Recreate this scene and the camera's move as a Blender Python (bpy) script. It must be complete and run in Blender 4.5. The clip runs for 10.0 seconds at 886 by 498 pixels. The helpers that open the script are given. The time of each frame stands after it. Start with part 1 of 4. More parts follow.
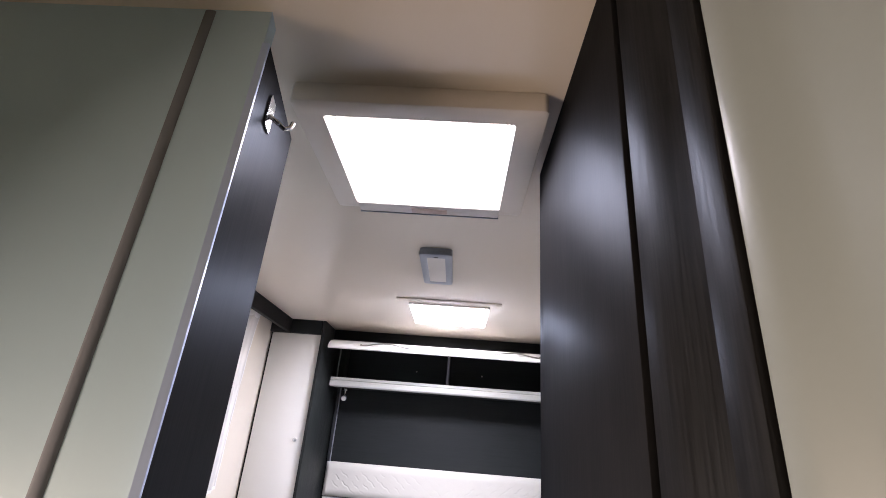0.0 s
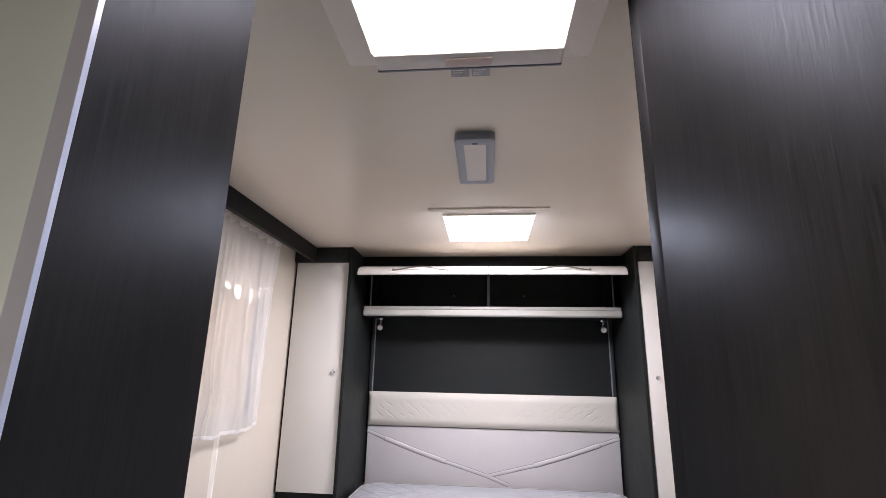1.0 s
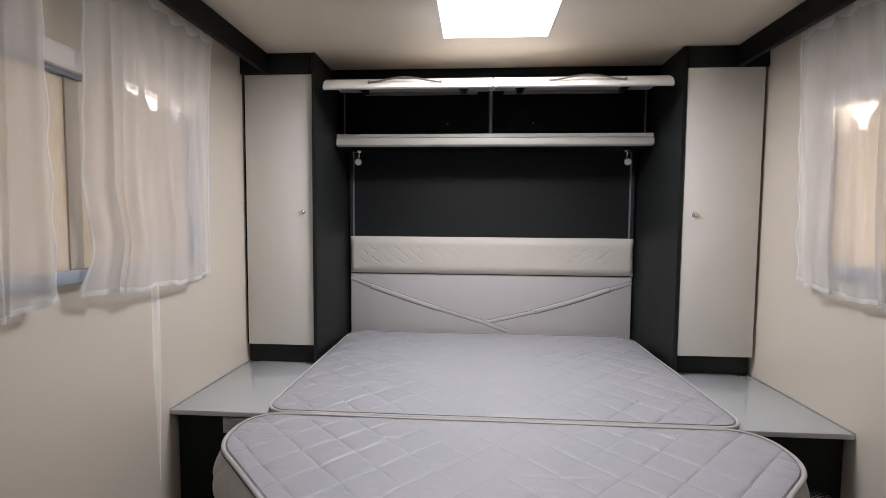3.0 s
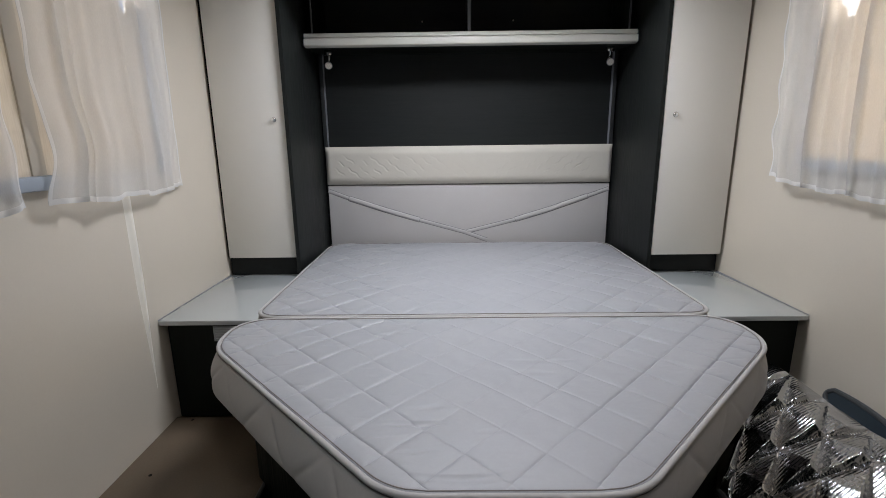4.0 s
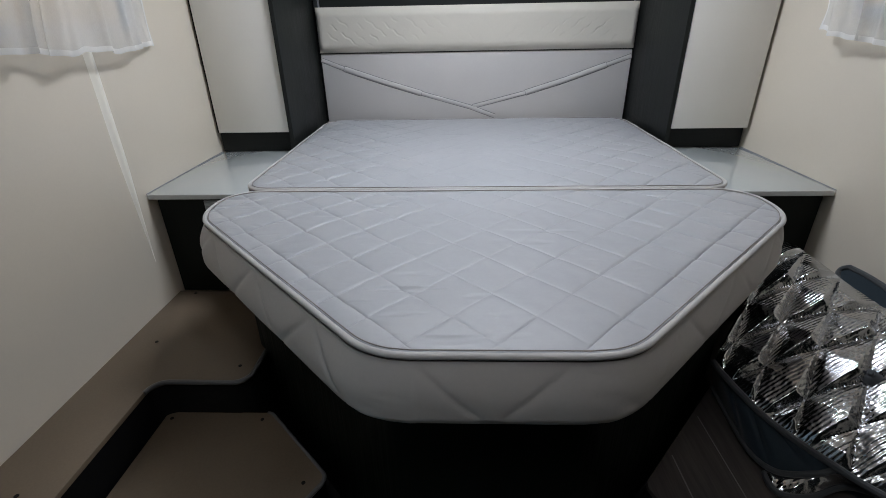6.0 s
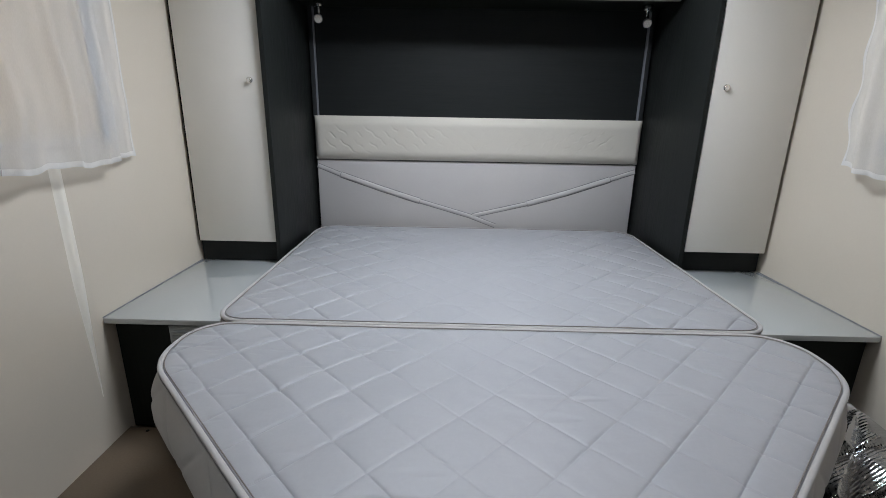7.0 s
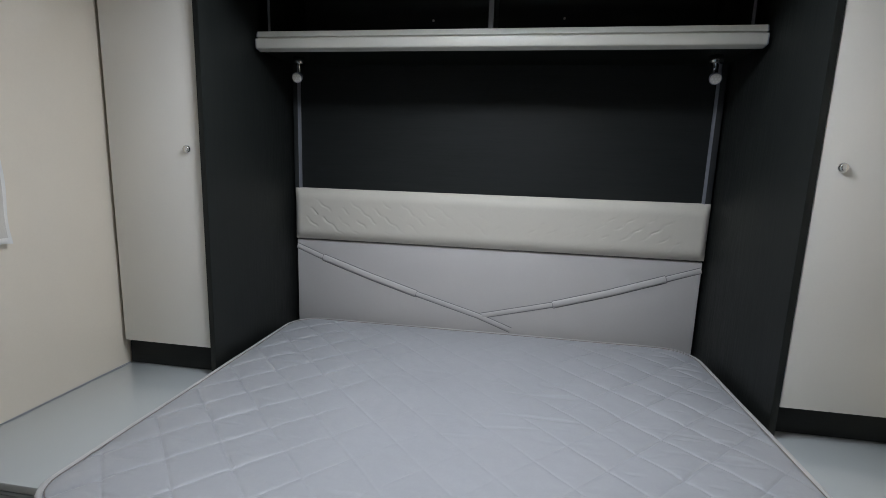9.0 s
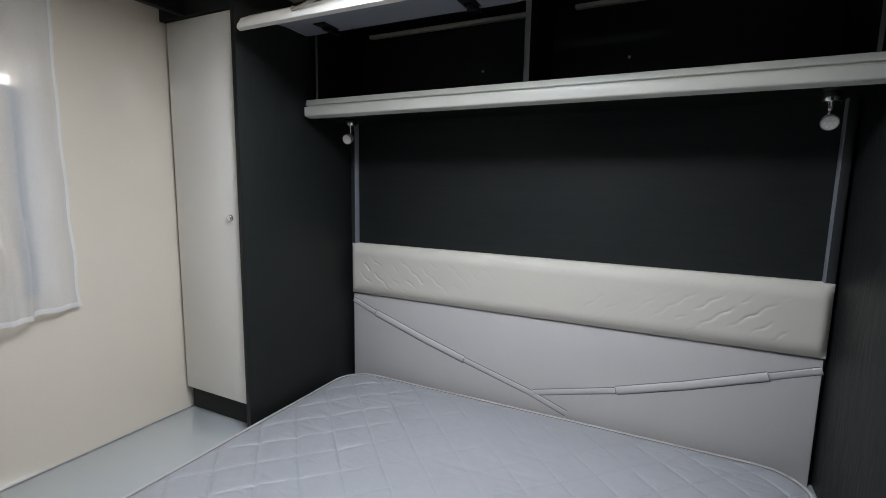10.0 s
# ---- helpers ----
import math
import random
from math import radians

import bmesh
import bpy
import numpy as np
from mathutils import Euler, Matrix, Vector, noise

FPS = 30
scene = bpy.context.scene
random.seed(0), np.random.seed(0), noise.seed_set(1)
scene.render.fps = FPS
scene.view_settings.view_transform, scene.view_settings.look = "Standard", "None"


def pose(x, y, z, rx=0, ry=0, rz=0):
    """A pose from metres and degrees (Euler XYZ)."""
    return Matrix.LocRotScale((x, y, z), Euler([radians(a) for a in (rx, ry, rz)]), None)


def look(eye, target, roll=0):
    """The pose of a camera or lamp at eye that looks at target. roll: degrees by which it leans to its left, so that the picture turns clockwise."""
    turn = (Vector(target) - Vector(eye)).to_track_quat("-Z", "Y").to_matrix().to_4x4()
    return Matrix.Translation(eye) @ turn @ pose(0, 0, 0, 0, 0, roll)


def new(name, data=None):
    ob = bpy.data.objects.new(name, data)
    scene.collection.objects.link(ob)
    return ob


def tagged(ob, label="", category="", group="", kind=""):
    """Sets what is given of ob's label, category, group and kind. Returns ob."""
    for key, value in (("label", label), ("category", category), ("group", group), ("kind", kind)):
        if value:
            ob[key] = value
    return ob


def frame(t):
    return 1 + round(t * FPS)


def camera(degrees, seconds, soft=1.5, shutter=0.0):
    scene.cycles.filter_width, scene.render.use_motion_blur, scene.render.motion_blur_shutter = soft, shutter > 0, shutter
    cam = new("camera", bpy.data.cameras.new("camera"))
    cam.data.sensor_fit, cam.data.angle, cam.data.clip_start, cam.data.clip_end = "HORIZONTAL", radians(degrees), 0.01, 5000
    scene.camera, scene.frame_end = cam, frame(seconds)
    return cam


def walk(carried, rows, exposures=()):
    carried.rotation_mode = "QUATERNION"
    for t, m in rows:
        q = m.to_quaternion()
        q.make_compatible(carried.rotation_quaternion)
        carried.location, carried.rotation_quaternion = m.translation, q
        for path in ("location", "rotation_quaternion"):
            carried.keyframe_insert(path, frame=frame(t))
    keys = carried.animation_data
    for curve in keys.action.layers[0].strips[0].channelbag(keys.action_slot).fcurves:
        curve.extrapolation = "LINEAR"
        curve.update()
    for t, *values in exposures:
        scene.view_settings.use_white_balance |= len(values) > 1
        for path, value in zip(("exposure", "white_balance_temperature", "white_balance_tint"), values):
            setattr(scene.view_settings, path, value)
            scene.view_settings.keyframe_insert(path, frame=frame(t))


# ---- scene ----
cam = camera(87.3, 10.0, 0.9)
PATH = [
    (0, (0.057, 0.096, 1.326), (-0.038, 1.944, 2.084), 4.7),
    (0.5, (0.005, 0.219, 1.308), (-0.19, 2.123, 1.887), 1.5),
    (0.8, (0.006, 0.318, 1.286), (-0.151, 2.249, 1.782), 0.5),
    (1, (-0.013, 0.409, 1.289), (-0.201, 2.336, 1.787), 1.1),
    (1.3, (-0.033, 0.529, 1.286), (-0.261, 2.450, 1.793), 2.3),
    (1.5, (-0.038, 0.586, 1.303), (-0.26, 2.516, 1.782), 2.3),
    (1.7, (-0.043, 0.647, 1.307), (-0.234, 2.587, 1.757), 2.3),
    (2, (-0.04, 0.762, 1.293), (-0.145, 2.717, 1.703), 1.2),
    (2.3, (-0.055, 0.867, 1.297), (-0.133, 2.856, 1.489), 1.5),
    (2.5, (-0.062, 0.904, 1.25), (-0.18, 2.898, 1.349), 1.5),
    (2.7, (-0.07, 0.914, 1.238), (-0.215, 2.909, 1.243), 0.7),
    (3.8, (-0.088, 0.904, 1.172), (-0.131, 2.862, 0.793), -0.6),
    (4, (-0.114, 0.911, 1.166), (-0.134, 2.858, 0.712), -0.7),
    (4.5, (-0.101, 0.92, 1.124), (-0.157, 2.812, 0.479), -1.4),
    (5, (-0.084, 0.94, 1.081), (-0.15, 2.749, 0.231), -1.9),
    (5.2, (-0.064, 0.944, 1.049), (-0.148, 2.725, 0.143), -2.1),
    (6.3, (-0.087, 1.021, 1.091), (-0.136, 2.83, 0.24), 0.2),
    (6.5, (-0.104, 1.07, 1.102), (-0.138, 2.923, 0.351), 1.7),
    (7, (-0.112, 1.193, 1.16), (-0.143, 3.112, 0.597), 1.0),
    (7.5, (-0.101, 1.371, 1.191), (-0.168, 3.311, 0.71), 0.7),
    (8, (-0.062, 1.471, 1.211), (-0.182, 3.423, 0.792), 1.3),
    (8.5, (0.025, 1.585, 1.218), (-0.164, 3.539, 0.837), 1.9),
    (9, (0.109, 1.715, 1.226), (-0.197, 3.663, 0.891), 1.9),
    (9.5, (0.241, 1.856, 1.256), (-0.28, 3.763, 0.953), 1.6),
    (9.8, (0.352, 1.922, 1.304), (-0.370, 3.772, 1.052), 1.4),
    (10, (0.383, 1.956, 1.373), (-0.493, 3.733, 1.103), 1.0),
]
EXPOSURE = [
    (0.0, 1.25, 6560, 28.0),
    (0.5, 1.18, 6680, 30.0),
    (1.0, 0.92, 7030, 28.0),
    (2.0, 0.645, 7350, 26.0),
    (2.7, 0.31, 7300, 24.0),
    (4.0, 0.18, 6950, 17.0),
    (5.0, 0.04, 6750, 14.0),
    (6.5, 0.24, 6700, 14.0),
    (7.5, 0.02, 6700, 14.0),
    (9.0, -0.12, 6680, 13.0),
    (10.0, 0.14, 6680, 14.0),
]
walk(cam, [(t, look(eye, target, roll)) for t, eye, target, roll in PATH], EXPOSURE)

# ---------------------------------------------------------------- light
world = bpy.data.worlds.new("sky")
scene.world = world
world.use_nodes = True
wn = world.node_tree
sky = wn.nodes.new("ShaderNodeTexSky")
sky.sky_type, sky.sun_disc = "NISHITA", False
sky.sun_elevation, sky.sun_rotation = radians(48), radians(-70)
wn.links.new(sky.outputs[0], wn.nodes["Background"].inputs[0])
wn.nodes["Background"].inputs[1].default_value = 0.12

sun_data = bpy.data.lights.new("sun", "SUN")
sun_data.energy, sun_data.angle, sun_data.color = 3.0, radians(0.5), (1.0, 0.94, 0.85)
sun = new("sun", sun_data)
sun.matrix_world = look((-4, 1.0, 5), (0, 2.4, 0.5))


def area(name, m, sx, sy, watts, colour):
    """Daylight in an opening, or the added fill light."""
    d = bpy.data.lights.new(name, "AREA")
    d.shape, d.size, d.size_y, d.energy, d.color = "RECTANGLE", sx, sy, watts, colour
    ob = new(name, d)
    ob.matrix_world = m
    return ob


HATCH_1 = (-0.247, 0.142, 0.862, 1.240)
HATCH_2 = (-0.206, 0.197, 2.378, 2.792)
area("hatch_daylight", pose(-0.0525, 1.051, 1.990), 0.383, 0.372, 3.8, (0.84, 0.92, 1.0))
area("hatch_daylight", pose(-0.0045, 2.585, 1.984), 0.397, 0.408, 18.6, (0.77, 0.885, 1.0))
# unseen fill lamp added outside the west wall to warm the partition from below
area("unseen_entry_fill", look((-1.50, 0.08, 0.67), (0, 0.08, 0.67)), 0.62, 0.48, 27.0, (1.0, 0.87, 0.66))
area("window_daylight", look((-1.235, 1.945, 1.34), (0, 1.945, 1.34)), 1.10, 0.50, 3.8, (1.0, 0.90, 0.76))
area("window_daylight", look((1.235, 1.945, 1.34), (0, 1.945, 1.34)), 1.10, 0.50, 9.5, (1.0, 0.88, 0.70))

# ---------------------------------------------------------------- materials


def material(name, colour, rough=0.5, metal=0.0, spec=0.5):
    m = bpy.data.materials.new(name)
    m.use_nodes = True
    b = m.node_tree.nodes["Principled BSDF"]
    b.inputs["Base Color"].default_value = (*colour, 1)
    b.inputs["Roughness"].default_value = rough
    b.inputs["Metallic"].default_value = metal
    b.inputs["Specular IOR Level"].default_value = spec
    return m, m.node_tree, b


def noise_tex(nt, scale, stretch=(1, 1, 1), detail=4.0):
    co = nt.nodes.new("ShaderNodeTexCoord")
    mp = nt.nodes.new("ShaderNodeMapping")
    mp.inputs["Scale"].default_value = stretch
    n = nt.nodes.new("ShaderNodeTexNoise")
    n.inputs["Scale"].default_value = scale
    n.inputs["Detail"].default_value = detail
    nt.links.new(co.outputs["Object"], mp.inputs[0])
    nt.links.new(mp.outputs[0], n.inputs["Vector"])
    return n.outputs["Fac"]


def ramp(nt, fac, a, b, lo=0.3, hi=0.7):
    r = nt.nodes.new("ShaderNodeValToRGB")
    r.color_ramp.elements[0].position, r.color_ramp.elements[0].color = lo, (*a, 1)
    r.color_ramp.elements[1].position, r.color_ramp.elements[1].color = hi, (*b, 1)
    nt.links.new(fac, r.inputs[0])
    return r.outputs[0]


def mix_colour(nt, fac, a, b):
    m = nt.nodes.new("ShaderNodeMix")
    m.data_type = "RGBA"
    if isinstance(fac, float):
        m.inputs[0].default_value = fac
    else:
        nt.links.new(fac, m.inputs[0])
    nt.links.new(a, m.inputs[6])
    nt.links.new(b, m.inputs[7])
    return m.outputs[2]


def bump(nt, bsdf, height, strength, distance):
    b = nt.nodes.new("ShaderNodeBump")
    b.inputs["Strength"].default_value, b.inputs["Distance"].default_value = strength, distance
    nt.links.new(height, b.inputs["Height"])
    nt.links.new(b.outputs[0], bsdf.inputs["Normal"])


def rough_var(nt, bsdf, fac, lo, hi):
    m = nt.nodes.new("ShaderNodeMapRange")
    m.inputs[1].default_value, m.inputs[2].default_value = 0.3, 0.7
    m.inputs[3].default_value, m.inputs[4].default_value = lo, hi
    nt.links.new(fac, m.inputs[0])
    nt.links.new(m.outputs[0], bsdf.inputs["Roughness"])


def shade(vals, k):
    return tuple(v * k for v in vals)


def painted(name, colour, rough, var=0.05, bump_mm=0.3, scale=3.0, spec=0.5):
    """Smooth sheet or lacquer with faint blotches, fine grain and uneven gloss."""
    m, nt, b = material(name, colour, rough, spec=spec)
    big = noise_tex(nt, scale)
    fine = noise_tex(nt, 180.0, detail=2.0)
    c1 = ramp(nt, big, shade(colour, 1 - var), shade(colour, 1 + var * 0.5))
    c2 = ramp(nt, fine, shade(colour, 1 - var * 0.6), shade(colour, 1 + var * 0.3))
    nt.links.new(mix_colour(nt, 0.4, c1, c2), b.inputs["Base Color"])
    rough_var(nt, b, big, rough * (1 - var), rough * (1 + var))
    bump(nt, b, fine, 0.25, bump_mm / 1000)
    return m


def dark_wood(name, a, b_, rough, stretch, spec=0.12, relief=0.12):
    """Near-black open-pored veneer with long fine grain."""
    m, nt, b = material(name, a, rough, spec=spec)
    g1 = noise_tex(nt, 1.0, stretch, 6.0)
    g2 = noise_tex(nt, 1.0, shade(stretch, 0.22), 3.0)
    c1, c2 = ramp(nt, g1, a, b_, 0.35, 0.68), ramp(nt, g2, shade(a, 0.9), shade(b_, 0.8))
    nt.links.new(mix_colour(nt, 0.35, c1, c2), b.inputs["Base Color"])
    rough_var(nt, b, g1, rough * 0.8, rough * 1.3)
    bump(nt, b, g1, relief, 0.0005)
    return m


def oiled_veneer(name, a, b_, stretch):
    """Dark open-pored veneer with a faint, wide satin sheen."""
    m = bpy.data.materials.new(name)
    m.use_nodes = True
    nt = m.node_tree
    nt.nodes.remove(nt.nodes["Principled BSDF"])
    dif, glo, mx = (nt.nodes.new(n) for n in ("ShaderNodeBsdfDiffuse", "ShaderNodeBsdfGlossy", "ShaderNodeMixShader"))
    g1, g2 = noise_tex(nt, 1.0, stretch, 6.0), noise_tex(nt, 1.0, shade(stretch, 0.10), 3.0)
    c1, c2 = ramp(nt, g1, a, b_, 0.38, 0.66), ramp(nt, g2, a, b_)
    nt.links.new(mix_colour(nt, 0.35, c1, c2), dif.inputs[0])
    glo.inputs[0].default_value = (0.82, 0.90, 1.0, 1)
    rough_var(nt, glo, g1, 0.35, 0.49)
    mx.inputs[0].default_value = 0.024
    nt.links.new(dif.outputs[0], mx.inputs[1])
    nt.links.new(glo.outputs[0], mx.inputs[2])
    b = nt.nodes.new("ShaderNodeBump")
    b.inputs["Strength"].default_value, b.inputs["Distance"].default_value = 0.22, 0.0006
    nt.links.new(g1, b.inputs["Height"])
    nt.links.new(b.outputs[0], dif.inputs["Normal"])
    nt.links.new(b.outputs[0], glo.inputs["Normal"])
    nt.links.new(mx.outputs[0], nt.nodes["Material Output"].inputs[0])
    return m


def fabric(name, colour, rough=0.85, weave=900.0, var=0.06, mm=0.5, spec=0.25):
    m, nt, b = material(name, colour, rough, spec=spec)
    big, fine = noise_tex(nt, 7.0), noise_tex(nt, weave, detail=1.0)
    fig = noise_tex(nt, 120.0, detail=3.0)
    c1 = ramp(nt, big, shade(colour, 1 - var), shade(colour, 1 + var * 0.4))
    c2 = ramp(nt, fig, shade(colour, 1 - var), colour)
    nt.links.new(mix_colour(nt, 0.5, c1, c2), b.inputs["Base Color"])
    b.inputs["Sheen Weight"].default_value = 0.15
    add = nt.nodes.new("ShaderNodeMath")
    nt.links.new(fine, add.inputs[0])
    nt.links.new(fig, add.inputs[1])
    bump(nt, b, add.outputs[0], 0.3, mm / 1000)
    return m


def sheer(name, colour, cover):
    """Thin voile: part open weave, part lit cloth, light from behind shining through."""
    m = bpy.data.materials.new(name)
    m.use_nodes = True
    nt = m.node_tree
    nt.nodes.remove(nt.nodes["Principled BSDF"])
    out = nt.nodes["Material Output"]
    dif, tra, see = (nt.nodes.new(n) for n in ("ShaderNodeBsdfDiffuse", "ShaderNodeBsdfTranslucent", "ShaderNodeBsdfTransparent"))
    dif.inputs[0].default_value = tra.inputs[0].default_value = (*colour, 1)
    a, b = nt.nodes.new("ShaderNodeMixShader"), nt.nodes.new("ShaderNodeMixShader")
    a.inputs[0].default_value = 0.45
    nt.links.new(dif.outputs[0], a.inputs[1])
    nt.links.new(tra.outputs[0], a.inputs[2])
    thread = noise_tex(nt, 1.0, (700, 700, 120), 2.0)
    mr = nt.nodes.new("ShaderNodeMapRange")
    mr.inputs[1].default_value, mr.inputs[2].default_value = 0.3, 0.7
    mr.inputs[3].default_value, mr.inputs[4].default_value = cover - 0.02, cover + 0.02
    nt.links.new(thread, mr.inputs[0])
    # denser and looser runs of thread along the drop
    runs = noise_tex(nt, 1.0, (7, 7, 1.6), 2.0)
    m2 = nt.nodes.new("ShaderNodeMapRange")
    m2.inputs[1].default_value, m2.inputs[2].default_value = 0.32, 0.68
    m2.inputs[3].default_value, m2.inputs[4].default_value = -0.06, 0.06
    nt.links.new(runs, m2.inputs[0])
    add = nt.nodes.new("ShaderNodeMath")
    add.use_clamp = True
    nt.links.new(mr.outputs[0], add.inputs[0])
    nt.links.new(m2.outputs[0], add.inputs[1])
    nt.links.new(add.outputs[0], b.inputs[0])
    nt.links.new(see.outputs[0], b.inputs[1])
    nt.links.new(a.outputs[0], b.inputs[2])
    nt.links.new(b.outputs[0], out.inputs[0])
    return m


WALL = painted("cream_wall_sheet", (0.700, 0.632, 0.532), 0.22, 0.05, 0.12, 2.0)
# paler than the wall sheet, so the strip reads as a light streak
STREAK = painted("wall_light_streak", (0.93, 0.88, 0.78), 0.30, 0.03, 0.03, spec=1.0)
CEIL = painted("ceiling_sheet", (0.77, 0.68, 0.565), 0.22, 0.012, 0.06, 1.6)
PARTITION = painted("partition_sheet", (0.48, 0.63, 0.70), 0.40, 0.02, 0.1, 2.5, 1.0)
# cream post with its base colour lowered to stand for dim light
POST = painted("dimmed_moulded_post", (0.185, 0.205, 0.195), 0.4, 0.04, 0.2, 2.5)
WHITE_GLOSS = painted("ivory_lacquer", (0.815, 0.785, 0.73), 0.16, 0.03, 0.1, 3.0)
TOP_GLOSS = painted("pale_glass_white_laminate", (0.43, 0.46, 0.465), 0.06, 0.02, 0.02, 3.0, 1.0)
coat = TOP_GLOSS.node_tree.nodes["Principled BSDF"]
coat.inputs["Coat Weight"].default_value, coat.inputs["Coat Roughness"].default_value = 1.0, 0.03
PLASTIC = painted("off_white_plastic", (0.76, 0.72, 0.67), 0.4, 0.03, 0.2)
GREY_PLASTIC = painted("grey_plastic", (0.24, 0.25, 0.28), 0.45, 0.04, 0.2)
STRIP = painted("glossy_grey_strip", (0.20, 0.205, 0.225), 0.22, 0.02, 0.05)
HATCH_FRAME = painted("cream_hatch_plastic", (0.84, 0.76, 0.67), 0.35, 0.02, 0.1)
VENT = painted("pale_grey_vent_plastic", (0.36, 0.38, 0.39), 0.4, 0.03, 0.1)
LAMP_GREY = painted("pale_grey_lamp_plastic", (0.31, 0.325, 0.36), 0.4, 0.03, 0.1)
LENS = painted("opal_lamp_cover", (0.66, 0.62, 0.56), 0.3, 0.02, 0.1)
WENGE = oiled_veneer("wenge_veneer", (0.0055, 0.0050, 0.0047), (0.0120, 0.0108, 0.0099), (330, 330, 11))
WENGE_ACROSS = dark_wood("wenge_veneer_across", (0.006, 0.006, 0.006), (0.013, 0.0128, 0.0125), 0.5, (14, 420, 420))
SIDE_BOARD = dark_wood("charcoal_board", (0.0108, 0.0124, 0.0116), (0.0200, 0.0224, 0.0210), 0.46, (420, 420, 14), 0.25, 0.2)
BACK_BOARD = dark_wood("charcoal_back_board", (0.0106, 0.0122, 0.0120), (0.0190, 0.0212, 0.0208), 0.5, (14, 420, 420), 0.25, 0.2)
BLACK_BOARD = dark_wood("black_board", (0.0045, 0.0062, 0.0048), (0.009, 0.0115, 0.009), 0.5, (200, 200, 6))
CLOTH = fabric("mattress_ticking", (0.352, 0.358, 0.378), 0.52, var=0.07, spec=0.6)
BORDER = fabric("mattress_border", (0.44, 0.415, 0.395), 0.6)
PIPING = fabric("mattress_piping", (0.455, 0.44, 0.43), 0.75, 1500.0)
SEAM = fabric("tan_stitch_cord", (0.23, 0.205, 0.185), 0.9)
LEATHER = fabric("cream_leatherette", (0.575, 0.542, 0.478), 0.6, 700.0, 0.04, 0.25)
LEATHER_COOL = fabric("pale_leatherette", (0.51, 0.49, 0.478), 0.5, 700.0, 0.04, 0.25)
THREAD = fabric("grey_thread", (0.19, 0.185, 0.19), 0.8)
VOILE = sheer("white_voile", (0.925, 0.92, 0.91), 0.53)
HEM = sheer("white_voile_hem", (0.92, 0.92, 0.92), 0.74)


def blind_cloth():
    m, nt, b = material("cream_blind_cloth", (0.62, 0.57, 0.47), 0.85)
    n = noise_tex(nt, 1.0, (300, 300, 20), 2.0)
    c = ramp(nt, n, (0.62, 0.57, 0.49), (0.70, 0.65, 0.57))
    nt.links.new(c, b.inputs["Base Color"])
    t = nt.nodes.new("ShaderNodeBsdfTranslucent")
    nt.links.new(c, t.inputs[0])
    mx = nt.nodes.new("ShaderNodeMixShader")
    mx.inputs[0].default_value = 0.35
    nt.links.new(b.outputs[0], mx.inputs[1])
    nt.links.new(t.outputs[0], mx.inputs[2])
    nt.links.new(mx.outputs[0], nt.nodes["Material Output"].inputs[0])
    return m


BLIND = blind_cloth()
GUIDE = painted("cream_guide", (0.56, 0.50, 0.41), 0.6)
BLUE_GREY = painted("blue_grey_bar", (0.32, 0.37, 0.43), 0.4)
PLY = painted("brown_lining_board", (0.150, 0.110, 0.074), 0.55, 0.32, 0.6, 5.0)
PLANK = dark_wood("dark_plank_vinyl", (0.048, 0.041, 0.039), (0.078, 0.068, 0.063), 0.5, (160, 8, 160))
PLANK_LINE = painted("plank_joint", (0.115, 0.105, 0.10), 0.6)
UPRIGHT = painted("dark_upright", (0.026, 0.028, 0.029), 0.4)
TRIM = painted("grey_edge_trim", (0.10, 0.10, 0.105), 0.45)
DARK_FLOOR = painted("dark_floor_sheet", (0.012, 0.012, 0.014), 0.6, 0.2, 0.6, 8.0, 0.2)
STEP_BLACK = painted("black_riser_sheet", (0.005, 0.005, 0.0055), 0.6, 0.1, spec=0.15)
LINING = fabric("slate_lining", (0.020, 0.032, 0.042), 0.8, 900.0)
BINDING = fabric("grey_binding_tape", (0.065, 0.068, 0.072), 0.8, 1400.0)


def metal(name, colour, rough):
    m, nt, b = material(name, colour, rough, 1.0)
    n = noise_tex(nt, 1.0, (4, 400, 400), 3.0)
    rough_var(nt, b, n, rough * 0.8, rough * 1.35)
    return m


ALU = painted("satin_aluminium_lacquer", (0.58, 0.565, 0.51), 0.36, 0.03, 0.1)
DARK_METAL = metal("satin_nickel", (0.34, 0.32, 0.29), 0.32)
CHROME = metal("chrome", (0.80, 0.80, 0.80), 0.12)
EDGE_ALU = painted("pale_edge_strip", (0.50, 0.60, 0.80), 0.3)


def foil_material():
    m, nt, b = material("silver_foil", (0.52, 0.525, 0.54), 0.2, 1.0)
    co, mp = nt.nodes.new("ShaderNodeTexCoord"), nt.nodes.new("ShaderNodeMapping")
    mp.inputs["Rotation"].default_value = (0, 0, radians(-99.6))
    w = nt.nodes.new("ShaderNodeTexWave")
    w.inputs["Scale"].default_value, w.inputs["Distortion"].default_value = 34.0, 1.8
    w.inputs["Detail"].default_value, w.inputs["Detail Scale"].default_value = 2.0, 2.0
    nt.links.new(co.outputs["Object"], mp.inputs[0])
    nt.links.new(mp.outputs[0], w.inputs["Vector"])
    n = noise_tex(nt, 30.0, detail=3.0)
    add = nt.nodes.new("ShaderNodeMath")
    nt.links.new(w.outputs["Fac"], add.inputs[0])
    nt.links.new(n, add.inputs[1])
    bump(nt, b, add.outputs[0], 0.42, 0.0012)
    rough_var(nt, b, n, 0.12, 0.24)
    return m


FOIL = foil_material()


def glass_material():
    m, nt, b = material("window_glass", (0.9, 0.93, 0.94), 0.05)
    b.inputs["Transmission Weight"].default_value = 1.0
    b.inputs["IOR"].default_value = 1.45
    return m


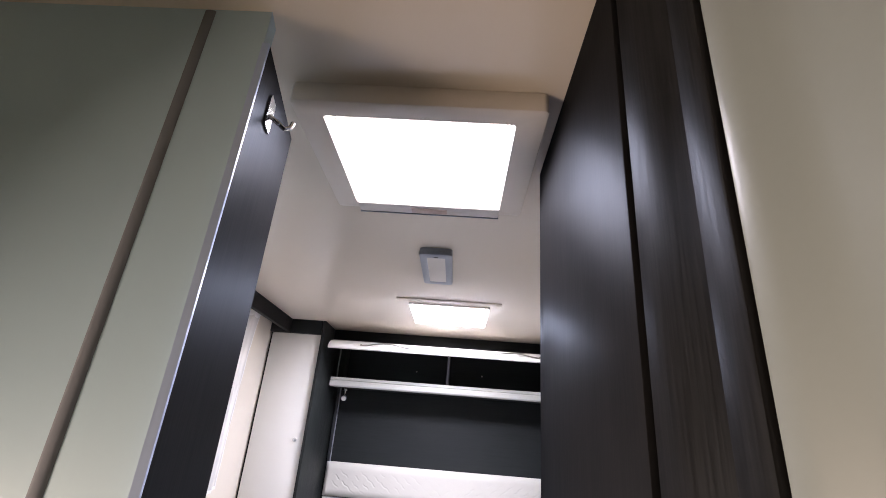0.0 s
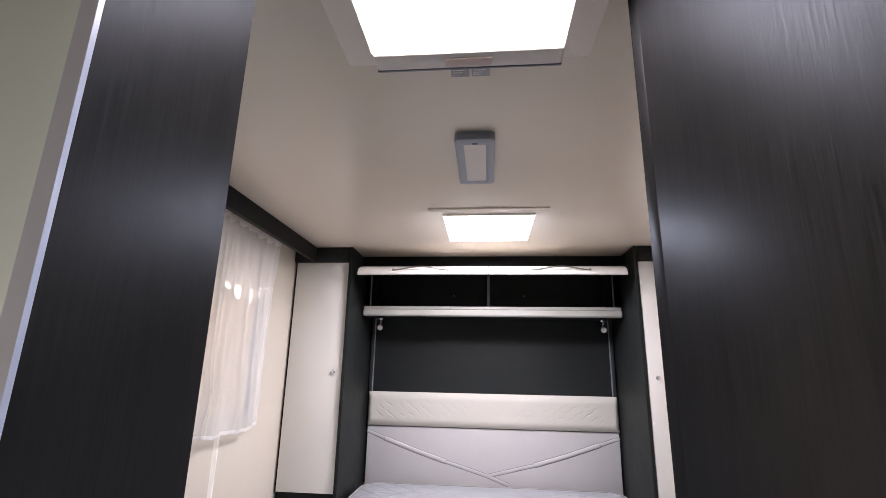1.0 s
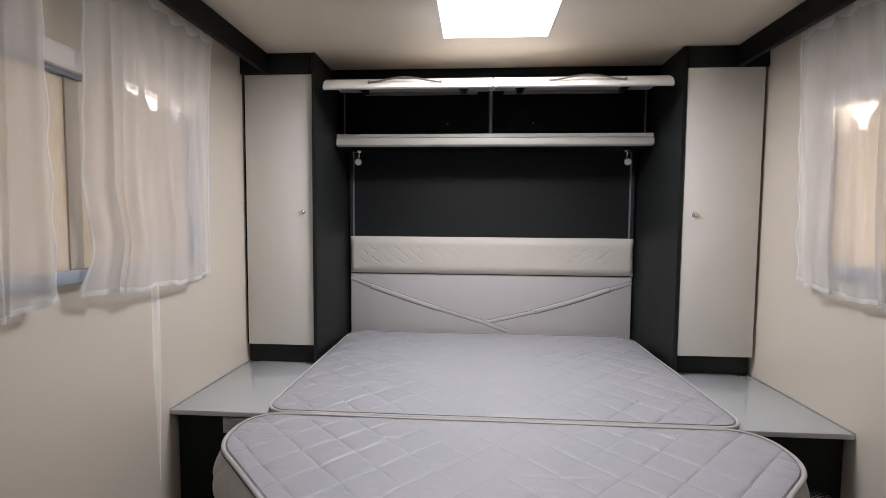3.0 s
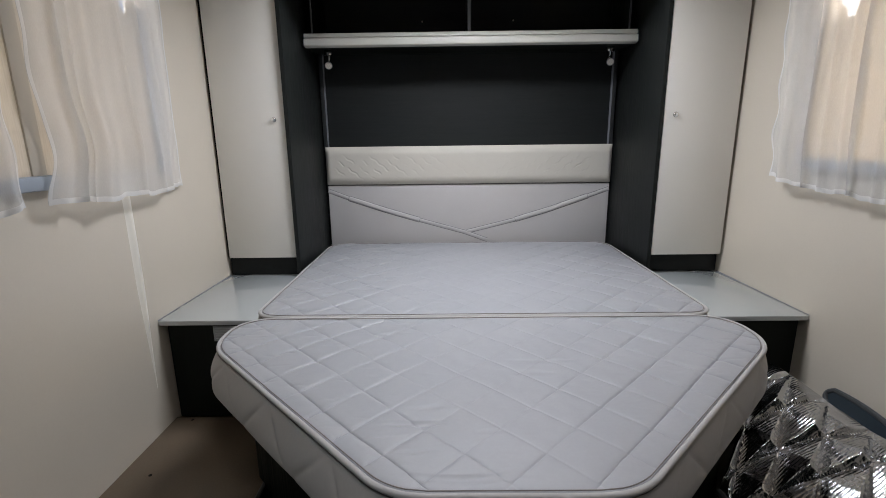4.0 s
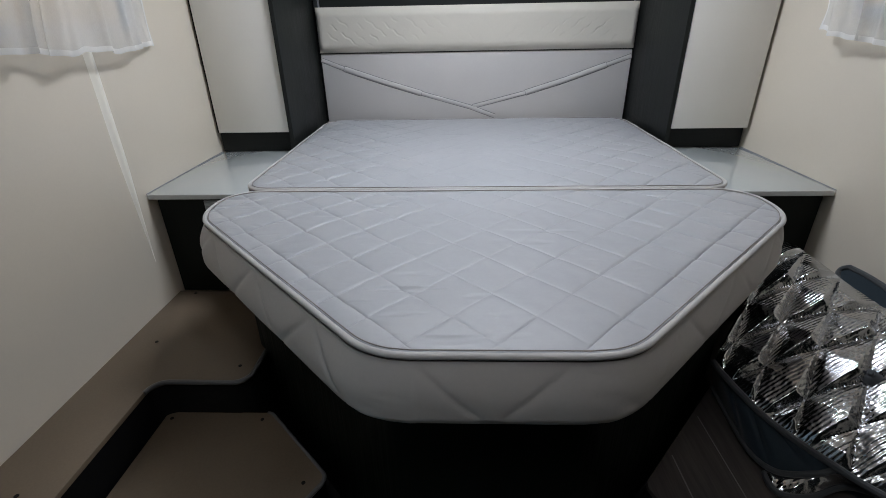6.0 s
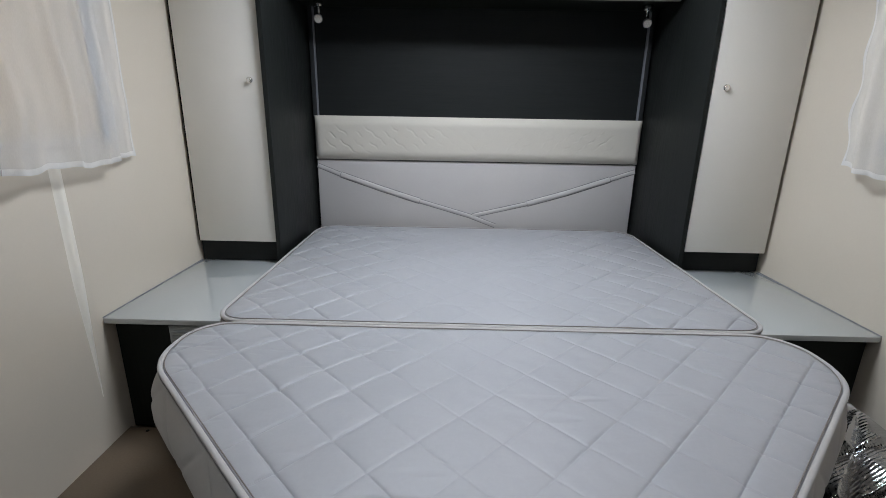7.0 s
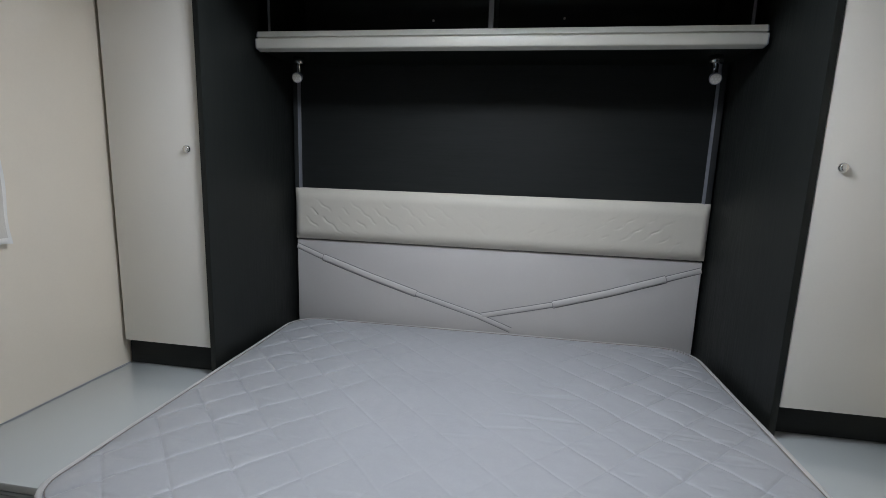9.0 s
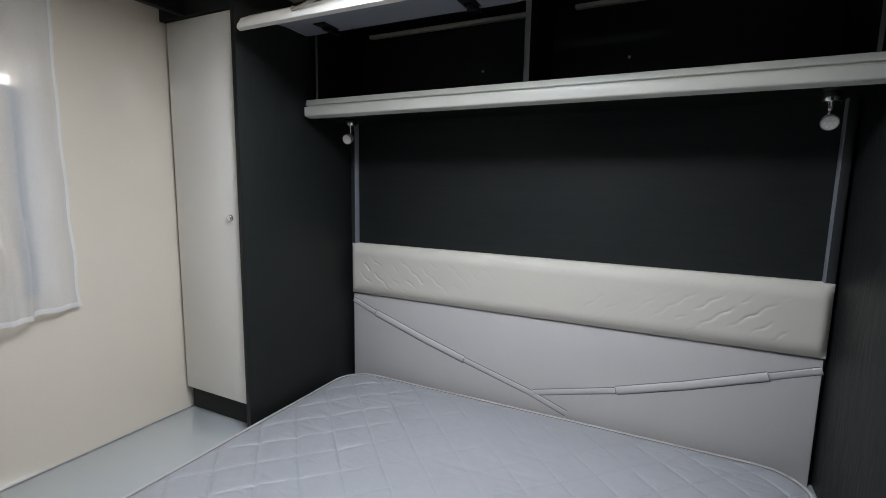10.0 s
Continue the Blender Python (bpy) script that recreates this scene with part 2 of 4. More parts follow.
GLASS = glass_material()

# ---------------------------------------------------------------- mesh helpers


def bm_box(x0, x1, y0, y1, z0, z1, bevel=0.0, bm=None, segments=2):
    own = bmesh.new()
    bmesh.ops.create_cube(own, size=1)
    for v in own.verts:
        v.co = Vector(((x0 + x1) / 2 + v.co.x * (x1 - x0), (y0 + y1) / 2 + v.co.y * (y1 - y0), (z0 + z1) / 2 + v.co.z * (z1 - z0)))
    if bevel:
        bmesh.ops.bevel(own, geom=own.edges[:], offset=bevel, segments=segments, profile=0.5, affect="EDGES")
    return join(bm, own)


def join(bm, own):
    if bm is None:
        return own
    me = bpy.data.meshes.new("tmp")
    own.to_mesh(me)
    bm.from_mesh(me)
    bpy.data.meshes.remove(me)
    own.free()
    return bm


def bm_prism(points, z0, z1, bevel=0.0, bm=None, axis="z"):
    """A plate of the given outline (counted anticlockwise from above), between two levels along an axis."""
    own = bmesh.new()
    put = {"z": lambda a, b, c: (a, b, c), "y": lambda a, b, c: (a, c, b), "x": lambda a, b, c: (c, a, b)}[axis]
    low = [own.verts.new(put(a, b, z0)) for a, b in points]
    high = [own.verts.new(put(a, b, z1)) for a, b in points]
    n = len(points)
    own.faces.new(low[::-1])
    top = own.faces.new(high)
    for i in range(n):
        own.faces.new((low[i], low[(i + 1) % n], high[(i + 1) % n], high[i]))
    bmesh.ops.recalc_face_normals(own, faces=own.faces[:])
    if bevel:
        bmesh.ops.bevel(own, geom=[e for e in own.edges if e in top.edges[:]], offset=bevel, segments=2, profile=0.5, affect="EDGES")
    return join(bm, own)


def bm_cyl(a, b, r0, r1=None, n=20, bm=None, bevel=0.0):
    own = bmesh.new()
    a, b = Vector(a), Vector(b)
    bmesh.ops.create_cone(own, cap_ends=True, segments=n, radius1=r0, radius2=r0 if r1 is None else r1, depth=(b - a).length)
    if bevel:
        rims = [e for e in own.edges if len([f for f in e.link_faces if len(f.verts) > 4]) == 1]
        bmesh.ops.bevel(own, geom=rims, offset=bevel, segments=2, profile=0.5, affect="EDGES")
    m = Matrix.Translation((a + b) / 2) @ (b - a).to_track_quat("Z", "Y").to_matrix().to_4x4()
    bmesh.ops.transform(own, matrix=m, verts=own.verts[:])
    return join(bm, own)


def bm_tube(points, r, n=8, closed=False, bm=None):
    own = bmesh.new()
    pts = [Vector(p) for p in points]
    k = len(pts)
    rings = []
    for i, p in enumerate(pts):
        a = pts[(i - 1) % k] if closed or i else p
        b = pts[(i + 1) % k] if closed or i < k - 1 else p
        d = (b - a).normalized()
        u = d.cross(Vector((0, 0, 1)))
        if u.length < 0.05:
            u = d.cross(Vector((1, 0, 0)))
        u.normalize()
        w = u.cross(d)
        rings.append([own.verts.new(p + r * (math.cos(q) * u + math.sin(q) * w)) for q in (2 * math.pi * j / n for j in range(n))])
    for i in range(k if closed else k - 1):
        A, B = rings[i], rings[(i + 1) % k]
        for j in range(n):
            own.faces.new((A[j], A[(j + 1) % n], B[(j + 1) % n], B[j]))
    if not closed:
        own.faces.new(rings[0][::-1])
        own.faces.new(rings[-1])
    bmesh.ops.recalc_face_normals(own, faces=own.faces[:])
    return join(bm, own)


def bm_grid(fn, nu, nv, bm=None):
    """A sheet: fn(u, v) gives the place, u and v from 0 to 1."""
    own = bmesh.new()
    vs = [[own.verts.new(fn(i / nu, j / nv)) for i in range(nu + 1)] for j in range(nv + 1)]
    for j in range(nv):
        for i in range(nu):
            own.faces.new((vs[j][i], vs[j][i + 1], vs[j + 1][i + 1], vs[j + 1][i]))
    return join(bm, own)


def rounded(points, radii, n=7):
    """The outline of a polygon with rounded corners."""
    out = []
    k = len(points)
    for i in range(k):
        p, a, b = Vector(points[i]), Vector(points[i - 1]), Vector(points[(i + 1) % k])
        r = radii[i] if isinstance(radii, (list, tuple)) else radii
        da, db = (a - p).normalized(), (b - p).normalized()
        if r <= 0:
            out.append((p.x, p.y))
            continue
        half = da.angle(db) / 2
        t = min(r / math.tan(half), 0.49 * (a - p).length, 0.49 * (b - p).length)
        r2 = t * math.tan(half)
        c = p + (da + db).normalized() * (r2 / math.sin(half))
        s, e = p + da * t - c, p + db * t - c
        turn = s.angle_signed(e)
        for j in range(n + 1):
            q = -turn * j / n
            out.append((c.x + s.x * math.cos(q) - s.y * math.sin(q), c.y + s.x * math.sin(q) + s.y * math.cos(q)))
    return out


def rect(x0, x1, y0, y1, r, n=6):
    return rounded([(x0, y0), (x1, y0), (x1, y1), (x0, y1)], r, n)


def bm_ring(outer, inner, z0, z1, bm=None):
    """A flat frame between two outlines of the same count, between two levels."""
    own = bmesh.new()
    n = len(outer)
    o0, o1 = [own.verts.new((*p, z0)) for p in outer], [own.verts.new((*p, z1)) for p in outer]
    i0, i1 = [own.verts.new((*p, z0)) for p in inner], [own.verts.new((*p, z1)) for p in inner]
    for k in range(n):
        m = (k + 1) % n
        for a, b in ((o0, o1), (o1, i1), (i1, i0), (i0, o0)):
            own.faces.new((a[k], a[m], b[m], b[k]))
    bmesh.ops.recalc_face_normals(own, faces=own.faces[:])
    bmesh.ops.bevel(own, geom=[e for e in own.edges if abs(e.verts[0].co.z - e.verts[1].co.z) < 1e-6 and e.calc_face_angle(0) > 1],
                    offset=min(0.003, abs(z1 - z0) * 0.3), segments=2, profile=0.5, affect="EDGES")
    return join(bm, own)


def thing(name, at, label, category, group="", kind=""):
    ob = new(name)
    ob.location = at
    ob.empty_display_size = 0.05
    bpy.context.view_layer.update()
    return tagged(ob, label, category, group, kind)




def part(name, bm, mat, parent=None, label="", smooth=True):
    """One mesh in world places, under a thing or a part."""
    me = bpy.data.meshes.new(name)
    if parent is not None:
        root = parent
        while root.parent:
            root = root.parent
        bmesh.ops.translate(bm, vec=-root.location, verts=bm.verts[:])
    bm.to_mesh(me)
    bm.free()
    me.materials.append(mat)
    if smooth:
        me.shade_smooth()
        me.set_sharp_from_angle(angle=radians(38))
    ob = new(name, me)
    if parent is not None:
        ob.parent = parent
    if label:
        tagged(ob, label)
    return ob


def setting(name, bm, mat, label, category, smooth=True):
    return tagged(part(name, bm, mat, None, "", smooth), label, category, kind="structure")


# ---------------------------------------------------------------- structure
LEFT, RIGHT, TOP, HEAD, BACK, FLOOR = -1.125, 1.125, 1.96, 3.515, -1.70, -0.12
T = 0.06
WIN = (1.49, 2.60, 1.06, 1.665)


def side_wall(x0, x1):
    y0, y1, z0, z1 = WIN
    if x0 < 0:
        # unseen low opening in the west wall, added to shape the fill light
        bm = bm_box(x0, x1, BACK - T, -0.24, FLOOR - T, TOP + T)
        bm_box(x0, x1, -0.24, 0.40, 0.95, TOP + T, bm=bm)
        bm_box(x0, x1, 0.40, y0, FLOOR - T, TOP + T, bm=bm)
    else:
        bm = bm_box(x0, x1, BACK - T, y0, FLOOR - T, TOP + T)
    bm_box(x0, x1, y1, HEAD + T, FLOOR - T, TOP + T, bm=bm)
    bm_box(x0, x1, y0, y1, FLOOR - T, z0, bm=bm)
    return bm_box(x0, x1, y0, y1, z1, TOP + T, bm=bm)


setting("wall_west", side_wall(LEFT - T, LEFT), WALL, "cream glossy sheet wall with a window", "wall", False)
setting("wall_east", side_wall(RIGHT, RIGHT + T), WALL, "cream glossy sheet wall with a window", "wall", False)
setting("wall_north", bm_box(LEFT, RIGHT, HEAD, HEAD + T, FLOOR - T, TOP + T), WALL, "plain cream wall behind the bed head", "wall", False)
# closing wall out of view, coloured dark to cut bounced light
bm = bm_box(LEFT, RIGHT, BACK - T, BACK, FLOOR - T, TOP + T)
setting("wall_south", bm, SIDE_BOARD, "plain unseen end wall, charcoal to cut bounced light", "wall", False)
setting("floor", bm_box(LEFT, RIGHT, BACK, HEAD, FLOOR - T, FLOOR), DARK_FLOOR, "dark floor sheet in the shade below the bed", "floor", False)

bm = None
for a, b, holes in ((BACK, HATCH_1[2], None), (HATCH_1[2], HATCH_1[3], HATCH_1), (HATCH_1[3], HATCH_2[2], None), (HATCH_2[2], HATCH_2[3], HATCH_2), (HATCH_2[3], HEAD, None)):
    for x0, x1 in (((LEFT, RIGHT),) if holes is None else ((LEFT, holes[0]), (holes[1], RIGHT))):
        bm = bm_box(x0, x1, a, b, TOP, TOP + T, bm=bm)
setting("ceiling", bm, CEIL, "smooth beige ceiling sheet with two roof hatches", "ceiling", False)

# dark cornice rails along both walls, ceiling to curtain heads
for s in (-1, 1):
    x0, x1 = sorted((s * 0.998, s * 1.024))
    bm = bm_box(x0, x1, 1.466 if s < 0 else 1.105, 2.952, 1.875, TOP - 0.001, 0.002)
    setting("trim_cornice_" + ("west" if s < 0 else "east"), bm, WENGE_ACROSS, "dark wenge cornice board hiding the curtain rail", "cornice")
    bm = bm_tube([(s * 1.062, 1.45, 1.912), (s * 1.062, 2.945, 1.912)], 0.006)
    setting("trim_curtain_track_" + ("west" if s < 0 else "east"), bm, PLASTIC, "thin white curtain track under the cornice", "curtain rail")

# slim raised strip, paler and tapered to stand in for a streak of light
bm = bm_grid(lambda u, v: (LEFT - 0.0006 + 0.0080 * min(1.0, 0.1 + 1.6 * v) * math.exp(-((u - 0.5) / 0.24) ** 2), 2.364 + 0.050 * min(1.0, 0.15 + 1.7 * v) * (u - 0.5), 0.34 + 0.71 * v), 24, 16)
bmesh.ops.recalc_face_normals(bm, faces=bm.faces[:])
setting("trim_wall_streak", bm, STREAK, "slim raised pale streak imitating light on the cream wall", "trim")

# partition and cream post at the doorway
setting("wall_partition", bm_prism([(LEFT, 0.653), (-0.2862, 0.653), (-0.2942, 0.690), (LEFT, 0.690)], FLOOR, TOP), PARTITION, "pale green-grey partition sheet beside the doorway", "partition wall")
setting("trim_partition_joint", bm_prism([(-0.4000, 0.653), (-0.3985, 0.6512), (-0.3945, 0.6500), (-0.3905, 0.6496), (-0.3865, 0.6500), (-0.3825, 0.6512), (-0.3810, 0.653)], FLOOR, TOP - 0.004), STRIP, "slim grey joint strip on the partition", "trim")


def post_profile():
    pts = [(0.232, 0.368), (0.231, 0.360), (0.236, 0.345), (0.246, 0.330), (0.252, 0.312), (0.252, 0.29), (0.262, 0.26), (0.262, -0.2), (0.262, BACK), (RIGHT, BACK), (RIGHT, 0.368)]
    return pts[::-1]


setting("wall_doorway_post", bm_prism(post_profile(), FLOOR, TOP), POST, "cream moulded wall beside the doorway, coloured dark for its dim light", "wall")


# ---------------------------------------------------------------- roof hatches
def roof_hatch_near():
    h = thing("roof_hatch", (-0.05, 1.05, TOP), "white framed roof hatch over the doorway, bright with daylight", "roof hatch")
    i = HATCH_1
    part("frame", bm_ring(rect(-0.305, 0.202, 0.814, 1.258, 0.012), rect(i[0], i[1], i[2], i[3] - 0.016, 0.006), 1.915, TOP - 0.0005), HATCH_FRAME, h)
    part("shaft", bm_ring(rect(i[0] - 0.001, i[1] + 0.001, i[2] - 0.001, i[3] + 0.001, 0.005), rect(i[0] + 0.004, i[1] - 0.004, i[2] + 0.004, i[3] - 0.004, 0.005), TOP + 0.002, 2.062), PLASTIC, h)
    part("dome", bm_prism(rect(i[0] - 0.03, i[1] + 0.03, i[2] - 0.03, i[3] + 0.03, 0.03), 2.063, 2.08, 0.006), PLASTIC, h, "milky roof dome")
    part("bottom_rail", bm_box(-0.245, 0.143, 1.222, 1.271, 1.9105, 1.9270, 0.003), PLASTIC, h)
    # grey strip standing for the dark shadow gap beyond the rail
    part("shadow_gap", bm_box(-0.246, 0.144, 1.2712, 1.2750, 1.9095, TOP - 0.0005), GREY_PLASTIC, h, "thin grey strip drawn as the shadow gap behind the rail")
    part("latch", bm_box(-0.098, 0.0, 1.237, 1.2605, 1.9075, 1.9103, 0.001), painted("pinkish_latch", (0.66, 0.50, 0.44), 0.4), h, "pinkish plastic latch")
    bm = bm_box(-0.094, -0.052, 1.340, 1.370, TOP - 0.0025, TOP - 0.0005)
    sticker = part("sticker", bm, painted("grey_sticker", (0.34, 0.33, 0.33), 0.5), h, "small grey printed sticker")
    bm = bm_box(-0.046, -0.004, 1.340, 1.370, TOP - 0.0025, TOP - 0.0005)
    part("sticker", bm, sticker.data.materials[0], h, "small grey printed sticker")
    for k in range(2):
        for j in range(3):
            x0 = -0.091 + k * 0.048
            part("print_bar", bm_box(x0, x0 + 0.03 - 0.006 * j, 1.344 + 0.008 * j, 1.3465 + 0.008 * j, TOP - 0.0032, TOP - 0.0026), PLASTIC, sticker)
    return h


def roof_hatch_far():
    h = thing("roof_hatch", (0, 2.57, TOP), "low white framed roof hatch above the bed, bright with daylight", "roof hatch")
    i = HATCH_2
    part("lip", bm_ring(rect(i[0] - 0.004, i[1] + 0.004, i[2] - 0.004, i[3] + 0.004, 0.004), rect(i[0], i[1], i[2], i[3], 0.003), 1.949, TOP - 0.0005), PLASTIC, h)
    part("shaft", bm_ring(rect(i[0] - 0.001, i[1] + 0.001, i[2] - 0.001, i[3] + 0.001, 0.005), rect(i[0] + 0.004, i[1] - 0.004, i[2] + 0.004, i[3] - 0.004, 0.005), TOP + 0.002, 2.062), PLASTIC, h)
    part("blind_bar", bm_tube([(i[0] + 0.004, i[3] - 0.050, 1.944), (i[1] - 0.004, i[3] - 0.050, 1.944)], 0.0022), PLASTIC, h, "thin white blind bar")
    part("front_rail", bm_box(-0.266, 0.254, 2.296, 2.333, 1.9535, TOP - 0.0005, 0.002), CEIL, h, "slim cream cover strip")
    part("dome", bm_prism(rect(i[0] - 0.03, i[1] + 0.03, i[2] - 0.03, i[3] + 0.03, 0.03), 2.063, 2.08, 0.006), PLASTIC, h, "milky roof dome")


def ceiling_lamp():
    x, y0, y1 = -0.047, 1.634, 1.975
    h = thing("ceiling_lamp", (x, 1.775, TOP), "rectangular grey ceiling lamp with an opal cover, switched off", "ceiling lamp")
    part("base", bm_prism(rect(x - 0.059, x + 0.059, y0 + 0.001, y1 - 0.001, 0.016), 1.9502, TOP - 0.0005), LAMP_GREY, h)
    part("frame", bm_ring(rect(x - 0.060, x + 0.060, y0, y1, 0.016), rect(x - 0.033, x + 0.033, y0 + 0.038, y1 - 0.030, 0.005), 1.933, 1.950), LAMP_GREY, h)
    part("diffuser", bm_prism(rect(x - 0.034, x + 0.034, y0 + 0.034, y1 - 0.028, 0.005), 1.935, 1.949), LENS, h, "opal plastic cover")
    part("switch", bm_box(x - 0.008, x + 0.008, y0 + 0.024, y0 + 0.030, 1.9310, 1.9328, 0.0005), TRIM, h)


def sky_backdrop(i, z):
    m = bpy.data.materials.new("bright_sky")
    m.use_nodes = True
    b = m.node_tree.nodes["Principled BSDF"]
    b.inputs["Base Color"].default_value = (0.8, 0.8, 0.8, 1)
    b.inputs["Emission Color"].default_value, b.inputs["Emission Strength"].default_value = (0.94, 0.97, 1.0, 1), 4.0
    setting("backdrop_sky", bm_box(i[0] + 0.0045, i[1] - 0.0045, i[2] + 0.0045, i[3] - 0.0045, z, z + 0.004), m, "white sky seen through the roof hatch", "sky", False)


roof_hatch_near()
roof_hatch_far()
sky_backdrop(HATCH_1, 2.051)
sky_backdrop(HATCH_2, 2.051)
for s in (-1, 1):
    bright = bpy.data.materials["bright_sky"].copy()
    bright.node_tree.nodes["Principled BSDF"].inputs["Emission Strength"].default_value = 1.3
    setting("backdrop_window_" + ("west" if s < 0 else "east"), bm_box(*sorted((s * 1.262, s * 1.266)), 1.40, 2.68, 0.98, 1.75), bright, "white daylight outside the window", "sky", False)
ceiling_lamp()


# ---------------------------------------------------------------- windows and curtains
def window(s):
    y0, y1, z0, z1 = WIN
    xi = s * 1.125
    w = thing("window_1" if s < 0 else "window_2", (xi, (y0 + y1) / 2, z0), "caravan window with its cream roller blind drawn down", "window", kind="structure")
    bm = None
    ring = [(y0, y1, z0, z0 + 0.03), (y0, y1, z1 - 0.03, z1), (y0, y0 + 0.03, z0 + 0.03, z1 - 0.03), (y1 - 0.03, y1, z0 + 0.03, z1 - 0.03)]
    for a, b, c, d in ring:
        xa, xb = sorted((xi - s * 0.006, xi + s * 0.05))
        bm = bm_box(xa, xb, a, b, c, d, 0.002, bm=bm)
    part("window_frame", bm, PLASTIC, w)
    xa, xb = sorted((xi + s * 0.036, xi + s * 0.041))
    pane = part("pane", bm_box(xa, xb, y0 + 0.031, y1 - 0.031, z0 + 0.031, z1 - 0.031), GLASS, w)
    pane.visible_shadow = False
    xa, xb = sorted((xi - s * 0.010, xi - s * 0.013))
    if s < 0:
        bm = bm_box(xa, xb, y0 + 0.01, 2.030, 1.085, 1.60)
        # the second cloth hangs unevenly, leaving two small bright openings at its top
        edge = [(2.074, 1.085), (2.535, 1.085), (2.535, 1.600), (2.494, 1.600), (2.489, 1.570), (2.472, 1.560), (2.458, 1.585), (2.450, 1.655), (2.390, 1.655), (2.384, 1.575), (2.350, 1.572), (2.328, 1.602), (2.318, 1.645), (2.306, 1.640), (2.296, 1.600), (2.250, 1.608), (2.225, 1.655), (2.074, 1.655)]
        bm = bm_prism(edge, xa, xb, bm=bm, axis="x")
        part("blind", bm, BLIND, w, "cream roller blind cloth", False)
        xa, xb = sorted((xi - s * 0.004, xi - s * 0.018))
        part("guide", bm_box(xa, xb, 2.030, 2.072, 1.07, 1.6, 0.003), GUIDE, w, "cream side guide")
        part("guide", bm_box(xa, xb, 2.535, 2.565, 1.07, 1.6, 0.003), BLUE_GREY, w)
        for a, b in ((y0 - 0.01, 2.085),):
            bm = bm_prism(rounded([(a, 1.592), (b, 1.592), (b, 1.652), (a, 1.652)], [0.004, 0.012, 0.034, 0.004]), *sorted((xi - s * 0.001, xi - s * 0.045)), 0.010, axis="x")
            part("cassette", bm, PLASTIC, w, "rounded cream blind cassette")
            xa, xb = sorted((xi - s * 0.006, xi - s * 0.030))
            part("cassette_lip", bm_box(xa, xb, a, b - 0.012, 1.580, 1.594, 0.002), GREY_PLASTIC, w)
    else:
        # the cloth has slipped at its upper end and lets a patch of daylight in
        edge = [(y0 + 0.01, 1.085), (2.545, 1.085), (2.545, 1.60), (2.500, 1.60), (2.494, 1.565), (2.472, 1.548), (2.462, 1.520), (2.432, 1.515), (2.420, 1.555), (2.400, 1.572), (2.392, 1.60), (y0 + 0.01, 1.60)]
        part("blind", bm_prism(edge, xa, xb, axis="x"), BLIND, w, "cream roller blind cloth", False)
        xa, xb = sorted((xi - s * 0.004, xi - s * 0.018))
        part("guide", bm_box(xa, xb, 2.546, 2.566, 1.07, 1.6, 0.003), GREY_PLASTIC, w)
        bm = bm_prism(rect(y0 - 0.01, 2.55, 1.592, 1.650, 0.012), *sorted((xi - s * 0.001, xi - s * 0.045)), 0.004, axis="x")
        part("cassette", bm, PLASTIC, w, "rounded cream blind cassette")
    xa, xb = sorted((xi - s * 0.001, xi - s * 0.034))
    part("bottom_bar", bm_box(xa, xb, y0, 2.088 if s < 0 else 2.53, 1.058, 1.094, 0.008), BLUE_GREY, w, "blue-grey blind bottom bar")


